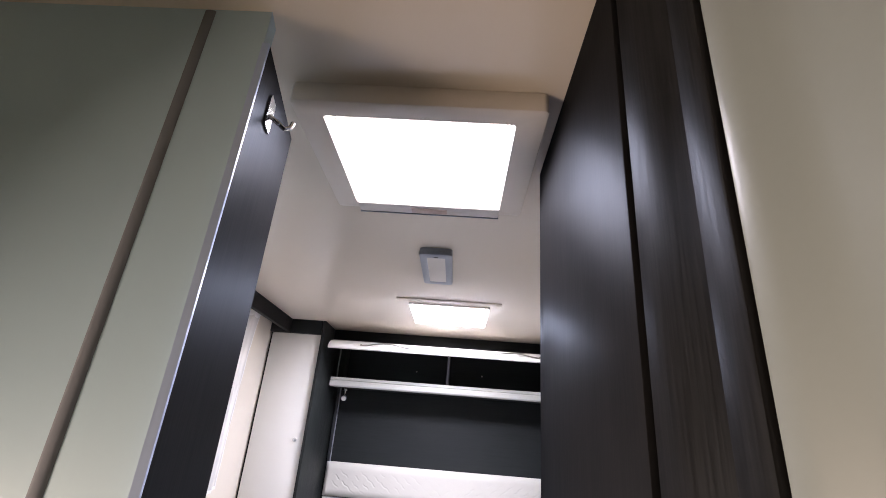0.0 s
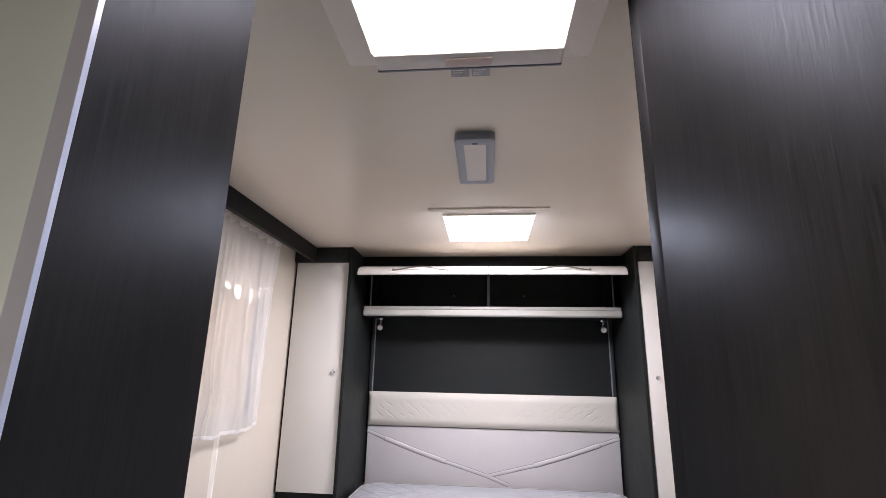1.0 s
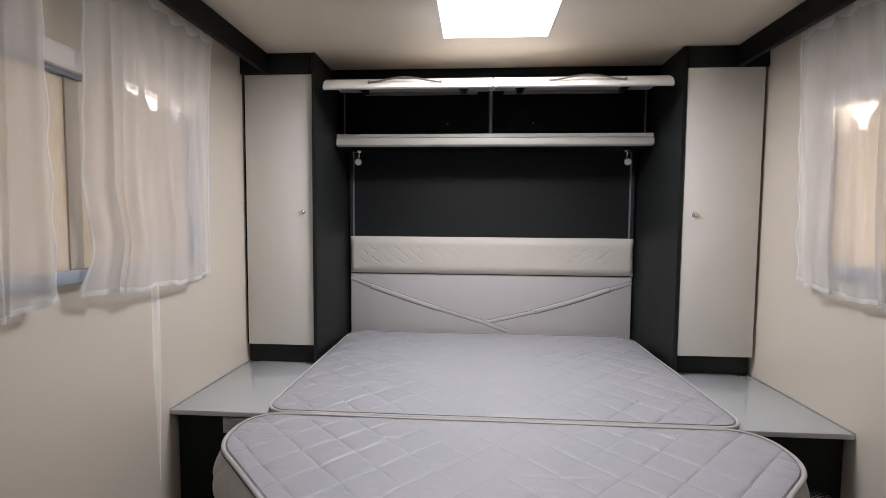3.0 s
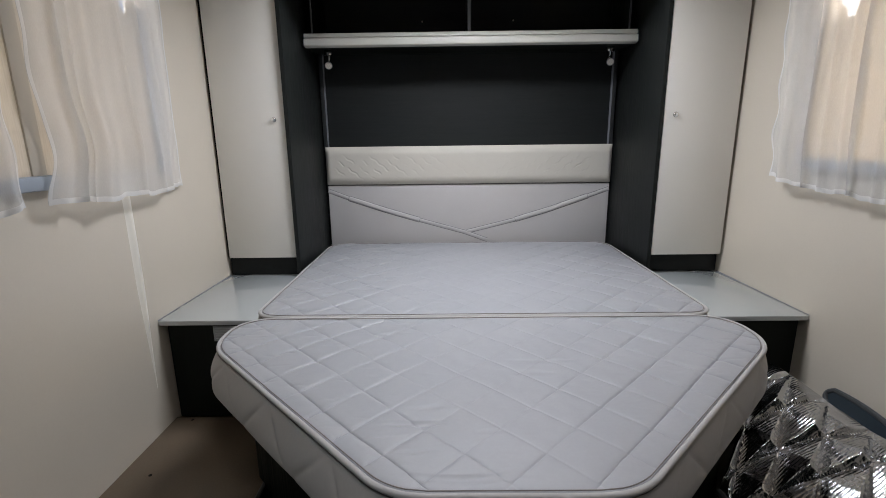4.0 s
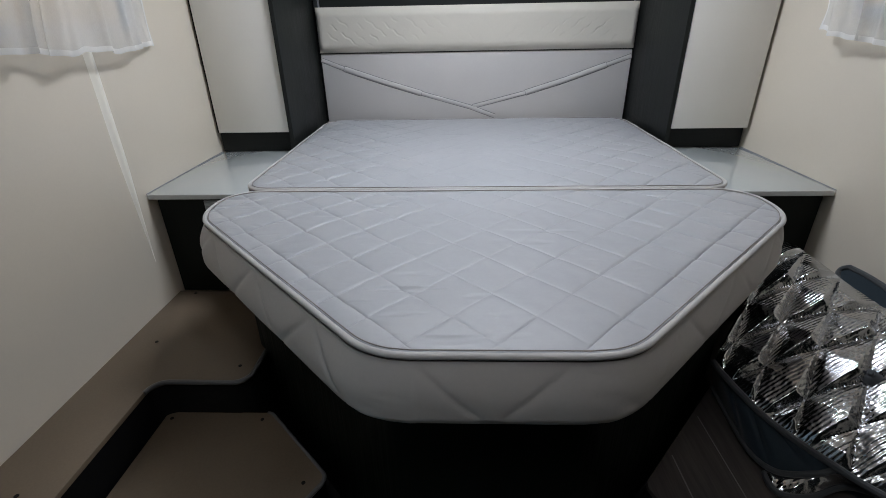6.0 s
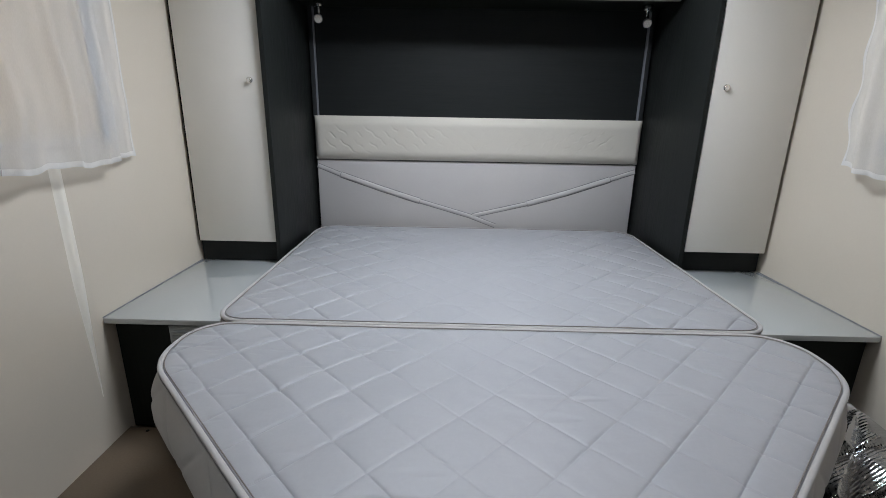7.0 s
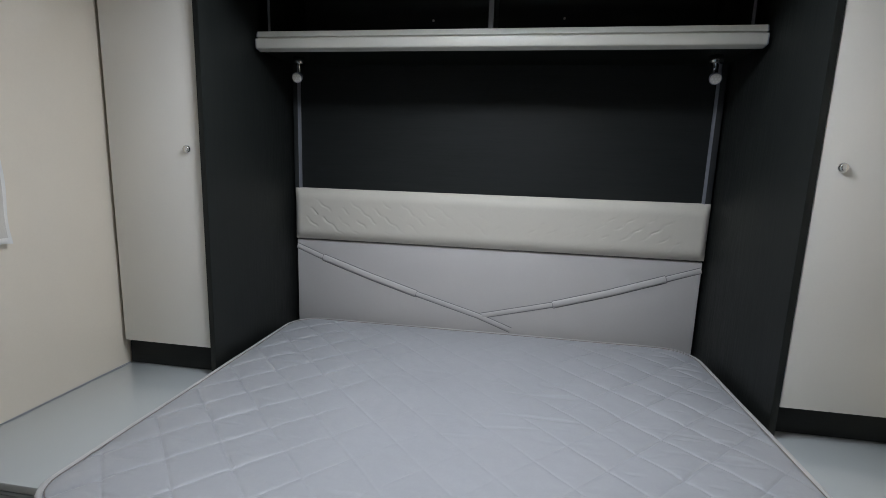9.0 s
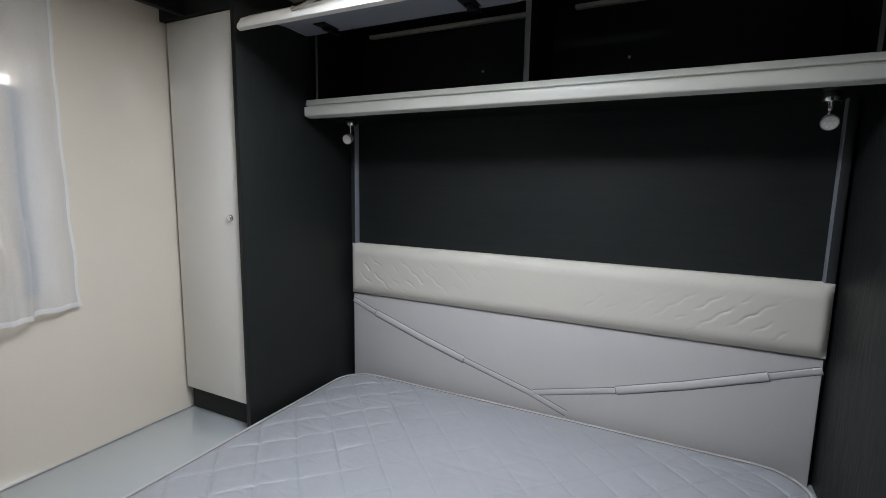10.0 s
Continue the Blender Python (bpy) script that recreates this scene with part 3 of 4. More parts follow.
def curtain(s, near, far, hem, seed, kink=0.0, back=0.0):
    """One short voile curtain. near and far: (y at the head, y at the hem) of its two edges; hem: heights of the hem from near to far; kink: how far the near edge is pulled in above the hem; back: how far the far edge turns back to the wall."""
    x0 = s * 1.066
    rnd = random.Random(seed)
    way = 1 if far[0] > near[0] else -1
    wide = abs(far[0] - near[0])
    hooks = max(3, round(wide / 0.085))
    folds = [((k + rnd.uniform(0.2, 0.8)) / 8, rnd.uniform(0.018, 0.045), rnd.uniform(0.4, 1.0), rnd.uniform(-0.05, 0.05)) for k in range(8)]
    laps = [(rnd.uniform(0.08, 0.92), rnd.uniform(0.005, 0.014), rnd.uniform(-0.05, 0.05)) for _ in range(3)]
    q = rnd.uniform(0, 6.28)

    def place(u, v):
        """v runs from the hem, 0, to the head, 1."""
        low = 1 - v
        ease = low ** 1.3
        ya = near[0] + (near[1] - near[0]) * ease + way * kink * math.exp(-((v - 0.16) / 0.11) ** 2)
        yb = far[0] + (far[1] - far[0]) * ease
        over = sum(2 * w * (0.35 + 0.65 * low) for _, w, _ in laps)
        y = ya + (yb - ya + way * over) * u
        lift = 0.0
        for c, w, sl in laps:
            g = w * (0.35 + 0.65 * low)
            d = (u - c - sl * low) / 0.02
            y -= way * g * (math.tanh(d) + 1)
            lift += 0.7 * g * math.exp(-d * d * 0.6)
        for c, w, h_, sl in folds:
            d = (u - c - sl * low) / w
            lift += (0.005 + 0.022 * low ** 0.8) * h_ * math.exp(-d * d)
        lift += 0.006 * low * math.sin(7 * u + q) + 0.003 * noise.noise((u * 9, v * 3, q))
        # edges ripple along their stitched side
        rip = (math.exp(-u / 0.03) + math.exp(-(1 - u) / 0.03)) * low
        lift += 0.006 * rip * math.sin(34 * v + q)
        y += 0.0035 * rip * math.sin(29 * v + 2 * q)
        f = u * (len(hem) - 1)
        k = min(int(f), len(hem) - 2)
        f -= k
        f = f * f * (3 - 2 * f)
        bottom = hem[k] * (1 - f) + hem[k + 1] * f + 0.004 * math.sin(19 * u + q) + 0.002 * math.sin(47 * u)
        # the head sags between its hooks
        sag = abs(math.sin(math.pi * hooks * u + 0.4)) ** 0.7
        top = 1.914 - (0.005 + 0.013 * abs(math.sin(2.3 * hooks * u + q))) * sag - 0.008 * math.sin(5 * u + q) ** 2
        gather = 0.006 * math.cos(2 * math.pi * hooks * u + 0.8) * max(0.0, (v - 0.75) / 0.25)
        turn = math.exp(-((1 - u) / 0.13) ** 2) * low ** 0.6 if back else 0.0
        out = max(-0.02, lift + gather - 0.012 * low) * (1 - turn) - back * turn
        return (x0 - s * out, y, bottom + (top - bottom) * v)

    h = thing("curtain", (x0, (near[0] + far[0]) / 2, hem[0]), "short sheer white voile curtain hanging from the cornice", "curtain", "voile curtains at the windows")
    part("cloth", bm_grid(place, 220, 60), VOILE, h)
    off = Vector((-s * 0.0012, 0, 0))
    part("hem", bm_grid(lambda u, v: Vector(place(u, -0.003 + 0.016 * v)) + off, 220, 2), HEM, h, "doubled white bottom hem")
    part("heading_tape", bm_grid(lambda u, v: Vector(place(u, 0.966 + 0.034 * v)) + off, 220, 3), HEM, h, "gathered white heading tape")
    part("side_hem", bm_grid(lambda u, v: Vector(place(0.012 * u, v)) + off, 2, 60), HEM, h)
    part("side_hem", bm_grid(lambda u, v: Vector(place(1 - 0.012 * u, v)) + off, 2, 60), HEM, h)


window(-1)
window(1)
curtain(-1, (1.935, 1.955), (1.50, 1.47), (1.030, 1.000, 0.985, 0.965), 3)
curtain(-1, (2.046, 2.026), (2.630, 2.657), (1.028, 1.016, 1.010, 1.020), 8, 0.034, 0.042)
curtain(1, (2.672, 2.640), (2.150, 2.120), (1.026, 1.000, 0.994, 0.984), 5, -0.010)
curtain(1, (2.165, 2.150), (1.45, 1.43), (0.990, 0.985, 0.975, 0.985), 12)


# ---------------------------------------------------------------- wardrobes and bedside units
def knob(parent, x, y, z):
    bm = bm_cyl((x, y, z), (x, y - 0.003, z), 0.0115, n=24)
    bm_cyl((x, y - 0.003, z), (x, y - 0.005, z), 0.0075, 0.0075, 20, bm)
    bm_cyl((x, y - 0.005, z), (x, y - 0.010, z), 0.0100, 0.0090, 24, bm, 0.002)
    return part("knob", bm, CHROME, parent, "small round chrome push knob")


def wardrobe(s):
    w = thing("wardrobe", (s * 0.955, 3.2, 0.567), "tall narrow wardrobe, dark wenge carcass, closed ivory gloss door", "wardrobe", "wardrobes beside the bed head")

    yd = 2.960 if s < 0 else 2.947

    def xs(a, b):
        return sorted((s * a, s * b))
    part("side_panel", bm_box(*xs(0.782, 0.7995), 2.945, HEAD - 0.002, 0.569, TOP - 0.002, 0.0015), SIDE_BOARD, w, "charcoal side panel")
    part("top_fascia", bm_box(*xs(0.804, 1.1245), 2.948, 2.970, 1.873, TOP - 0.002, 0.001), BACK_BOARD, w)
    part("plinth", bm_box(*xs(0.804, 1.118), 2.986, 3.002, 0.569, 0.652, 0.001), BACK_BOARD, w)
    part("wall_filler", bm_box(*xs(1.113, 1.1245), 2.979, 2.999, 0.652, 1.873), BLACK_BOARD, w)
    part("carcass", bm_box(*xs(0.804, 1.1235), 3.003, HEAD - 0.002, 0.569, TOP - 0.002), BLACK_BOARD, w)
    d = part("door", bm_box(*xs(0.8015, 1.1105), yd, yd + 0.017, 0.655, 1.8705, 0.0025), WHITE_GLOSS, w, "ivory gloss door")
    knob(d, s * 0.850, yd, 1.262)
    part("hinge_edge", bm_box(*xs(0.7998, 0.8013), yd + 0.002, yd + 0.017, 0.66, 1.866), EDGE_ALU, d)


def bedside_unit(s):
    def xs(a, b):
        return sorted((s * a, s * b))
    w = thing("bedside_cabinet", (s * 0.95, 2.7, 0.18 if s < 0 else 0.052), "black bedside cabinet with a pale gloss top", "bedside cabinet", "bedside cabinets")
    part("worktop", bm_box(*xs(0.70, 1.124), 2.418, HEAD - 0.003, 0.549, 0.567, 0.003), TOP_GLOSS, w, "pale grey-white gloss top")
    part("wall_seal", bm_box(*xs(1.1225, 1.1248), 2.42, 2.985, 0.5672, 0.5692), GREY_PLASTIC, w, "thin grey sealing bead")
    low = 0.182 if s < 0 else 0.054
    part("front_panel", bm_box(*xs(0.62, 1.108), 2.442, 2.460, low, 0.5485, 0.001), BLACK_BOARD, w)
    part("side_panel", bm_box(*xs(1.085, 1.103), 2.460, 2.940, low, 0.5485), BLACK_BOARD, w)
    if s < 0:
        p = part("vent_plate", bm_box(-0.945, -0.800, 2.436, 2.4425, 0.482, 0.538, 0.0015), VENT, w, "pale grey plastic vent plate")
        for k in range(5):
            part("louvre", bm_box(-0.938, -0.807, 2.4335, 2.4365, 0.489 + 0.0095 * k, 0.494 + 0.0095 * k, 0.0008), VENT, p)


for s in (-1, 1):
    wardrobe(s)
    bedside_unit(s)


# ---------------------------------------------------------------- overhead locker
def locker():
    w = thing("overhead_locker", (0, 3.3, 1.6), "dark open overhead locker with two raised flaps above the bed", "overhead locker")
    part("back_panel", bm_box(-0.781, 0.781, 3.487, 3.505, 0.60, 1.955), BACK_BOARD, w, "near-black back panel")
    part("top_rail", bm_box(-0.781, 0.781, 3.185, 3.205, 1.868, TOP - 0.002, 0.001), WENGE_ACROSS, w)
    part("top_board", bm_box(-0.781, 0.781, 3.205, 3.487, 1.937, 1.95), BLACK_BOARD, w)
    part("shelf", bm_box(-0.781, 0.781, 3.232, 3.487, 1.606, 1.622), BLACK_BOARD, w)
    d = part("divider", bm_box(-0.012, 0.003, 3.238, 3.487, 1.622, 1.936, 0.001), BLACK_BOARD, w)
    part("front_edge", bm_box(-0.012, 0.003, 3.235, 3.2378, 1.622, 1.936), TRIM, d)
    for s in (-1, 1):
        x0, x1 = sorted((s * 0.728, s * 0.736))
        d = part("end_board", bm_box(x0, x1, 3.231, 3.487, 1.622, 1.936, 0.001), BLACK_BOARD, w)
        part("front_edge", bm_box(x0, x1, 3.228, 3.2308, 1.622, 1.936), TRIM, d)
        x0, x1 = sorted((s * 0.752, s * 0.772))
        part("upright", bm_box(x0, x1, 3.462, 3.487, 1.12, 1.606, 0.002), UPRIGHT, w, "slim dark grey upright")
        x0, x1 = sorted((s * 0.7500, s * 0.7518))
        part("upright_edge", bm_box(x0, x1, 3.460, 3.487, 1.12, 1.606, 0.0004), GREY_PLASTIC, w, "pale edge of the upright")
        part("screw", bm_cyl((s * 0.232, 3.4872, 1.760), (s * 0.232, 3.484, 1.760), 0.0045, 0.004, 12), PLASTIC, w)
    # extruded lamp profile along the shelf front
    prof = rounded([(3.206, 1.600), (3.236, 1.594), (3.240, 1.655), (3.217, 1.655), (3.212, 1.637), (3.219, 1.6355), (3.219, 1.6315), (3.205, 1.630)], [0.006, 0.002, 0.002, 0.004, 0.001, 0.0005, 0.0005, 0.003], 3)
    rail = part("front_profile", bm_prism(prof, -0.766, 0.766, axis="x"), ALU, w, "pale aluminium front profile with a groove")
    for s in (-1, 1):
        part("end_cap", bm_prism(prof, *sorted((s * 0.7662, s * 0.7692)), axis="x"), GREY_PLASTIC, rail)
    for s in (-1, 1):
        # section of a raised flap: hinge at the back, curled lip at the front
        sec = [(3.188, 1.866), (3.10, 1.868), (3.02, 1.861), (2.965, 1.846), (2.930, 1.826), (2.9165, 1.806), (2.915, 1.796)]
        inner = [(y + (0.010 if k > 3 else 0.002), z - 0.015 + 0.010 * (k == 6)) for k, (y, z) in enumerate(sec)]
        x0, x1 = (-0.739, -0.006) if s < 0 else (-0.002, 0.735)
        f = part("flap", bm_prism(sec + inner[::-1], x0, x1, axis="x"), WHITE_GLOSS, w, "raised ivory flap with a curled lip")
        under = [(3.184, 1.8498), (3.10, 1.8518), (3.03, 1.8460), (2.985, 1.8350)]
        part("lining", bm_prism(under + [(y, z - 0.0025) for y, z in under[::-1]], x0 + 0.012, x1 - 0.012, axis="x"), GREY_PLASTIC, f, "grey inner face of the flap")
        c = (x0 + x1) / 2 + (-0.01 if s < 0 else 0.02)
        pts = []
        for k in range(17):
            q = k / 16 * 2 - 1
            e = math.cos(q * math.pi / 2)
            pts.append((c + 0.155 * q, 2.921 - 0.014 * e, 1.819 + 0.016 * e * e))
        bm = bm_tube(pts, 0.0042)
        for q in (-1, 1):
            bm_cyl((c + 0.155 * q, 2.918, 1.822), (c + 0.155 * q, 2.930, 1.817), 0.006, n=14, bm=bm)
        part("handle", bm, DARK_METAL, f, "arched satin nickel pull handle")
        for hx in (x0 + 0.13, x1 - 0.13):
            bm = bm_box(hx - 0.022, hx + 0.022, 3.10, 3.17, 1.846, 1.853, 0.002)
            bm_box(hx - 0.012, hx + 0.012, 3.13, 3.20, 1.838, 1.848, 0.003, bm=bm)
            bm_cyl((hx - 0.015, 3.165, 1.842), (hx + 0.015, 3.165, 1.842), 0.007, n=14, bm=bm)
            part("hinge", bm, STEP_BLACK, f, "black flap hinge")
        xa, xb = sorted((s * 0.07, s * 0.685))
        part("stay_rail", bm_box(xa, xb, 3.466, 3.4868, 1.912, 1.924, 0.002), ALU, w, "thin bright rail under the locker top")


def reading_lamp(s):
    x = s * 0.694
    h = thing("reading_lamp", (x, 3.36, 1.594), "small silver swivel reading lamp under the shelf, unlit", "reading lamp", "reading lamps under the shelf")
    part("mount", bm_cyl((x, 3.360, 1.6055), (x, 3.360, 1.582), 0.021, 0.021, 28, bevel=0.002), CHROME, h)
    bm = bm_tube([(x, 3.360, 1.584), (x, 3.361, 1.568), (x - s * 0.001, 3.362, 1.556), (x, 3.360, 1.548)], 0.005)
    part("arm", bm, CHROME, h)
    d = Vector((-s * 0.12, -0.9, -0.35)).normalized()
    c = Vector((x - s * 0.002, 3.346, 1.536))
    head = part("head", bm_cyl(c - d * 0.016, c + d * 0.012, 0.0135, 0.0185, 28, bevel=0.002), GREY_PLASTIC, h, "grey lamp head")
    part("lens", bm_cyl(c + d * 0.0121, c + d * 0.0145, 0.0158, 0.0154, 24), LENS, head, "pale lamp lens")
    for k in range(7):
        q = k * math.pi / 3
        u = d.cross(Vector((0, 0, 1))).normalized()
        v = u.cross(d)
        r = 0.0 if k == 6 else 0.0092
        p = c + d * 0.0146 + r * (math.cos(q) * u + math.sin(q) * v)
        part("diode", bm_cyl(p, p + d * 0.001, 0.0028, n=10), PLASTIC, head)


locker()
reading_lamp(-1)
reading_lamp(1)


# ---------------------------------------------------------------- headboard
def headboard():
    h = thing("headboard", (0, 3.47, 0.6), "padded cream leatherette headboard with crossing welts", "headboard")
    x0, x1, z0, z1 = -0.7665, 0.7725, 0.937, 1.139

    def pad(u, v):
        x, z = x0 + (x1 - x0) * u, z0 + (z1 - z0) * v
        e = min(u * (x1 - x0), (1 - u) * (x1 - x0)) / 0.03
        g = min(v, 1 - v) * (z1 - z0) / 0.045
        puff = 0.020 * (1 - max(0, 1 - e) ** 2.5) * (1 - max(0, 1 - g) ** 2.2)
        inside = max(0, min(1, (0.105 - abs(z - 1.03)) / 0.03)) * max(0, min(1, (0.72 - abs(x)) / 0.03)) * (0.15 + 0.85 * min(1, (abs(x) / 0.58) ** 2))
        row = (z - 0.78 * abs(x - 0.003)) / 0.052
        b = abs((row + 0.06 * math.sin((abs(x) + 0.7 * z) / 0.0100) + 0.09 * noise.noise((x * 11, z * 11, 8.0))) % 1 - 0.5) * 2
        dash = max(0.0, min(1, 2.4 * noise.noise((abs(x) * 26 + z * 8, math.floor(row + 0.5) * 3.7, 5.5 + (x > 0))) + 0.75))
        cut = max(0, 1 - (1 - b) / 0.20) * dash
        groove = min(1, cut) * inside * max(0, math.sin((z - 0.955) / 0.15 * math.pi))
        return (x, 3.4615 - puff + 0.0040 * groove * (0.75 + 0.9 * noise.noise((x * 9, z * 14, 0.4))), z)
    bm = bm_grid(pad, 420, 70)
    bm_box(x0, x1, 3.4610, 3.4865, z0, z1, bm=bm)
    part("cushion", bm, LEATHER, h, "cream upper cushion with slanted stitching")
    part("panel", bm_box(-0.767, 0.772, 3.468, 3.4865, 0.44, 0.932, 0.004), LEATHER_COOL, h, "pale lower panel")
    runs = [[(-0.766, 0.905), (-0.655, 0.862), (-0.455, 0.795), (-0.268, 0.738), (-0.02, 0.668), (0.11, 0.620)],
            [(0.771, 0.902), (0.655, 0.862), (0.455, 0.793), (0.262, 0.735), (0.02, 0.676), (-0.005, 0.670)]]
    for k, run in enumerate(runs):
        for i, (a, b) in enumerate(((0, 1), (1, 3), (3, 5))):
            pts = run[a:b + 1]
            half = 0.0125 if i == 1 else 0.0092

            def ribbon(off, y0, lift, pts=pts):
                def place(u, v):
                    q = u * (len(pts) - 1)
                    j = min(int(q), len(pts) - 2)
                    f = q - j
                    p, n = Vector(pts[j]), Vector(pts[j + 1])
                    c = p.lerp(n, f)
                    d = (n - p).normalized()
                    w = (v * 2 - 1)
                    return (c.x - d.y * off * w, y0 - lift * math.sqrt(max(0, 1 - w * w)), c.y + d.x * off * w)
                return bm_grid(place, 24, 10)
            bm = ribbon(half, 3.4672, 0.0055 if i == 1 else 0.0022)
            part("welt", bm, LEATHER_COOL, h, "narrow padded welt")
            if i:
                e, g = Vector(pts[0]), (Vector(pts[1]) - Vector(pts[0])).normalized()
                part("welt_end", bm_tube([(e.x - g.y * half * w, 3.4655 - 0.0075 * math.sqrt(1 - w * w * 0.98), e.y + g.x * half * w) for w in (-1, -0.6, -0.2, 0.2, 0.6, 1)], 0.0012, 6), THREAD, h)
            part("welt_seam", ribbon(half + 0.0026, 3.4677 - 0.0001 * i - 0.0002 * k, 0.0006), THREAD, h)


headboard()


# ---------------------------------------------------------------- bed
MAT_TOP, MAT_LOW = 0.614, 0.474


def row_span(outline, y):
    xs = []
    n = len(outline)
    for i in range(n):
        (xa, ya), (xb, yb) = outline[i], outline[(i + 1) % n]
        if (ya - y) * (yb - y) <= 0 and abs(ya - yb) > 1e-9:
            xs.append(xa + (xb - xa) * (y - ya) / (yb - ya))
        elif abs(ya - y) < 1e-9:
            xs.append(xa)
    return min(xs), max(xs)


def distance_to(outline, x, y):
    """How far each point of a row lies from the outline."""
    best = np.full(x.shape, 9.0)
    n = len(outline)
    for i in range(n):
        a, b = np.array(outline[i]), np.array(outline[(i + 1) % n])
        d = b - a
        t = np.clip(((x - a[0]) * d[0] + (y - a[1]) * d[1]) / max(d @ d, 1e-12), 0, 1)
        best = np.minimum(best, np.hypot(a[0] + d[0] * t - x, a[1] + d[1] * t - y))
    return best


def noise_row(x, y, k, z):
    return np.array([noise.noise((a * k, y * k, z)) for a in x])


def quilt(x, y, pitch, y0, x0, depth):
    """Flat pads between fine stitched lines that cross at right angles, flatter along the middle of the bed."""
    wob = 0.003 * noise_row(x, y, 5.0, 4.4)
    a, b = ((y - y0 - (x - x0) + wob) / pitch) % 1, ((y - y0 + (x - x0) - wob) / pitch) % 1
    da, db = np.minimum(a, 1 - a) * pitch, np.minimum(b, 1 - b) * pitch
    worn = np.where(y < 2.33, 0.40, 0.15)
    strong = worn + (1.05 - worn) * np.minimum(1, (np.abs(x) / 0.43) ** 1.9)
    wear = np.clip(0.85 + 0.7 * noise_row(x, y, 20.0, 1.7), 0.25, 1.3)
    seam = np.exp(-da / 0.0030) + np.exp(-db / 0.0030)
    soft = np.exp(-(da / 0.016) ** 2) + np.exp(-(db / 0.016) ** 2)
    # short loose creases in the cover
    crease = np.clip(noise_row(x * 0.5, y * 2.8, 12.0, 7.1) - 0.26, 0, 1) * np.clip(noise_row(x, y, 3.0, 9.0) * 2.4 + 0.25, 0, 1)
    crease = crease + 0.6 * np.clip(noise_row(x * 0.8 + y * 0.5, y * 2.4, 21.0, 3.1) - 0.30, 0, 1) * np.abs(x)
    return -depth * strong * wear * (0.70 * np.minimum(seam, 1.2) + 0.28 * np.minimum(soft, 1.3)) + 0.0035 * noise_row(x, y, 6.0, 0.3) + 0.0007 * noise_row(x, y, 34.0, 2.3) - 0.010 * crease


def mattress(name, label, outline, pitch, y0, x0, depth, top, nu, nv, crown):
    """A cover with a raised bead round its edge; crown: how far the cover falls away towards the edges."""
    ymin, ymax = min(p[1] for p in outline) + 1e-6, max(p[1] for p in outline) - 1e-6
    verts, faces = [], []
    for j in range(nv + 1):
        y = ymin + (ymax - ymin) * j / nv
        xl, xr = row_span(outline, y)
        x = np.linspace(xl, xr, nu + 1)
        d = distance_to(outline, x, y)
        z = top - 0.0075 * np.exp(-d / 0.007) - crown * np.exp(-d / 0.075) + crown * 0.3
        z = z + quilt(x, y, pitch, y0, x0, depth) * np.minimum(1, d / 0.022)
        verts += [(float(a), y, float(b)) for a, b in zip(x, z)]
    for j in range(nv):
        for i in range(nu):
            a = j * (nu + 1) + i
            faces.append((a, a + 1, a + nu + 2, a + nu + 1))
    step = 2
    loop = list(range(0, nu, step)) + [j * (nu + 1) + nu for j in range(0, nv, step)] + [nv * (nu + 1) + i for i in range(nu, 0, -step)] + [j * (nu + 1) for j in range(nv, 0, -step)]
    cx, cy = sum(p[0] for p in outline) / len(outline), sum(p[1] for p in outline) / len(outline)
    h = thing(name, (cx, cy, MAT_LOW), label, "mattress", "two-part mattress on the bed")
    me = bpy.data.meshes.new("top_cover")
    me.from_pydata([(x - cx, y - cy, z - MAT_LOW) for x, y, z in verts], [], faces)
    me.materials.append(CLOTH)
    me.shade_smooth()
    ob = new("top_cover", me)
    ob.parent = h
    # even steps along the edge
    raw = [Vector(verts[k]) for k in loop]
    ring = [raw[0]]
    for p in raw[1:]:
        if (p - ring[-1]).length > 0.005:
            ring.append(p)
    n = len(ring)
    normals, run, walked = [], [], 0.0
    for k in range(n):
        t_ = ring[(k + 2) % n] - ring[k - 2]
        normals.append(Vector((t_.y, -t_.x, 0)).normalized())
        run.append(walked)
        walked += (ring[(k + 1) % n] - ring[k]).length
    meets = 1 if cy < 2.3 else -1

    def swell(nrm):
        """Less bulge where the two sections press together and on the tighter side."""
        return 0.15 if nrm.y * meets > 0.8 else 1.22 - 0.5 * max(0.0, min(1.0, 0.5 + nrm.x))
    edge = top - 0.012 - crown * 0.7
    bm = bmesh.new()
    levels = 26
    rows = []
    for m in range(levels + 1):
        f = m / levels
        z = edge + (MAT_LOW + 0.003 - edge) * f
        row = []
        for k in range(n):
            s_ = run[k]
            ga, gb = ((s_ + f * 0.13) / 0.26) % 1, ((s_ - f * 0.13) / 0.26) % 1
            cut = math.exp(-min(ga, 1 - ga) * 0.26 / 0.008) + math.exp(-min(gb, 1 - gb) * 0.26 / 0.008)
            out = 0.005 + 0.020 * math.sin(min(1.0, max(0.0, f - 0.05) * 1.6) * math.pi / 2) - 0.011 * max(0.0, (f - 0.82) / 0.18) ** 2
            out += 0.0035 * noise.noise((s_ * 5, f * 1.5, 3.0)) * math.sin(math.pi * f)
            out -= 0.0055 * min(1, cut) * math.sin(math.pi * f)
            p = ring[k] + normals[k] * out * swell(normals[k])
            row.append(bm.verts.new((p.x, p.y, z)))
        rows.append(row)
    for m in range(levels):
        for k in range(n):
            bm.faces.new((rows[m][k], rows[m + 1][k], rows[m + 1][(k + 1) % n], rows[m][(k + 1) % n]))
    bm.faces.new(rows[-1][::-1])
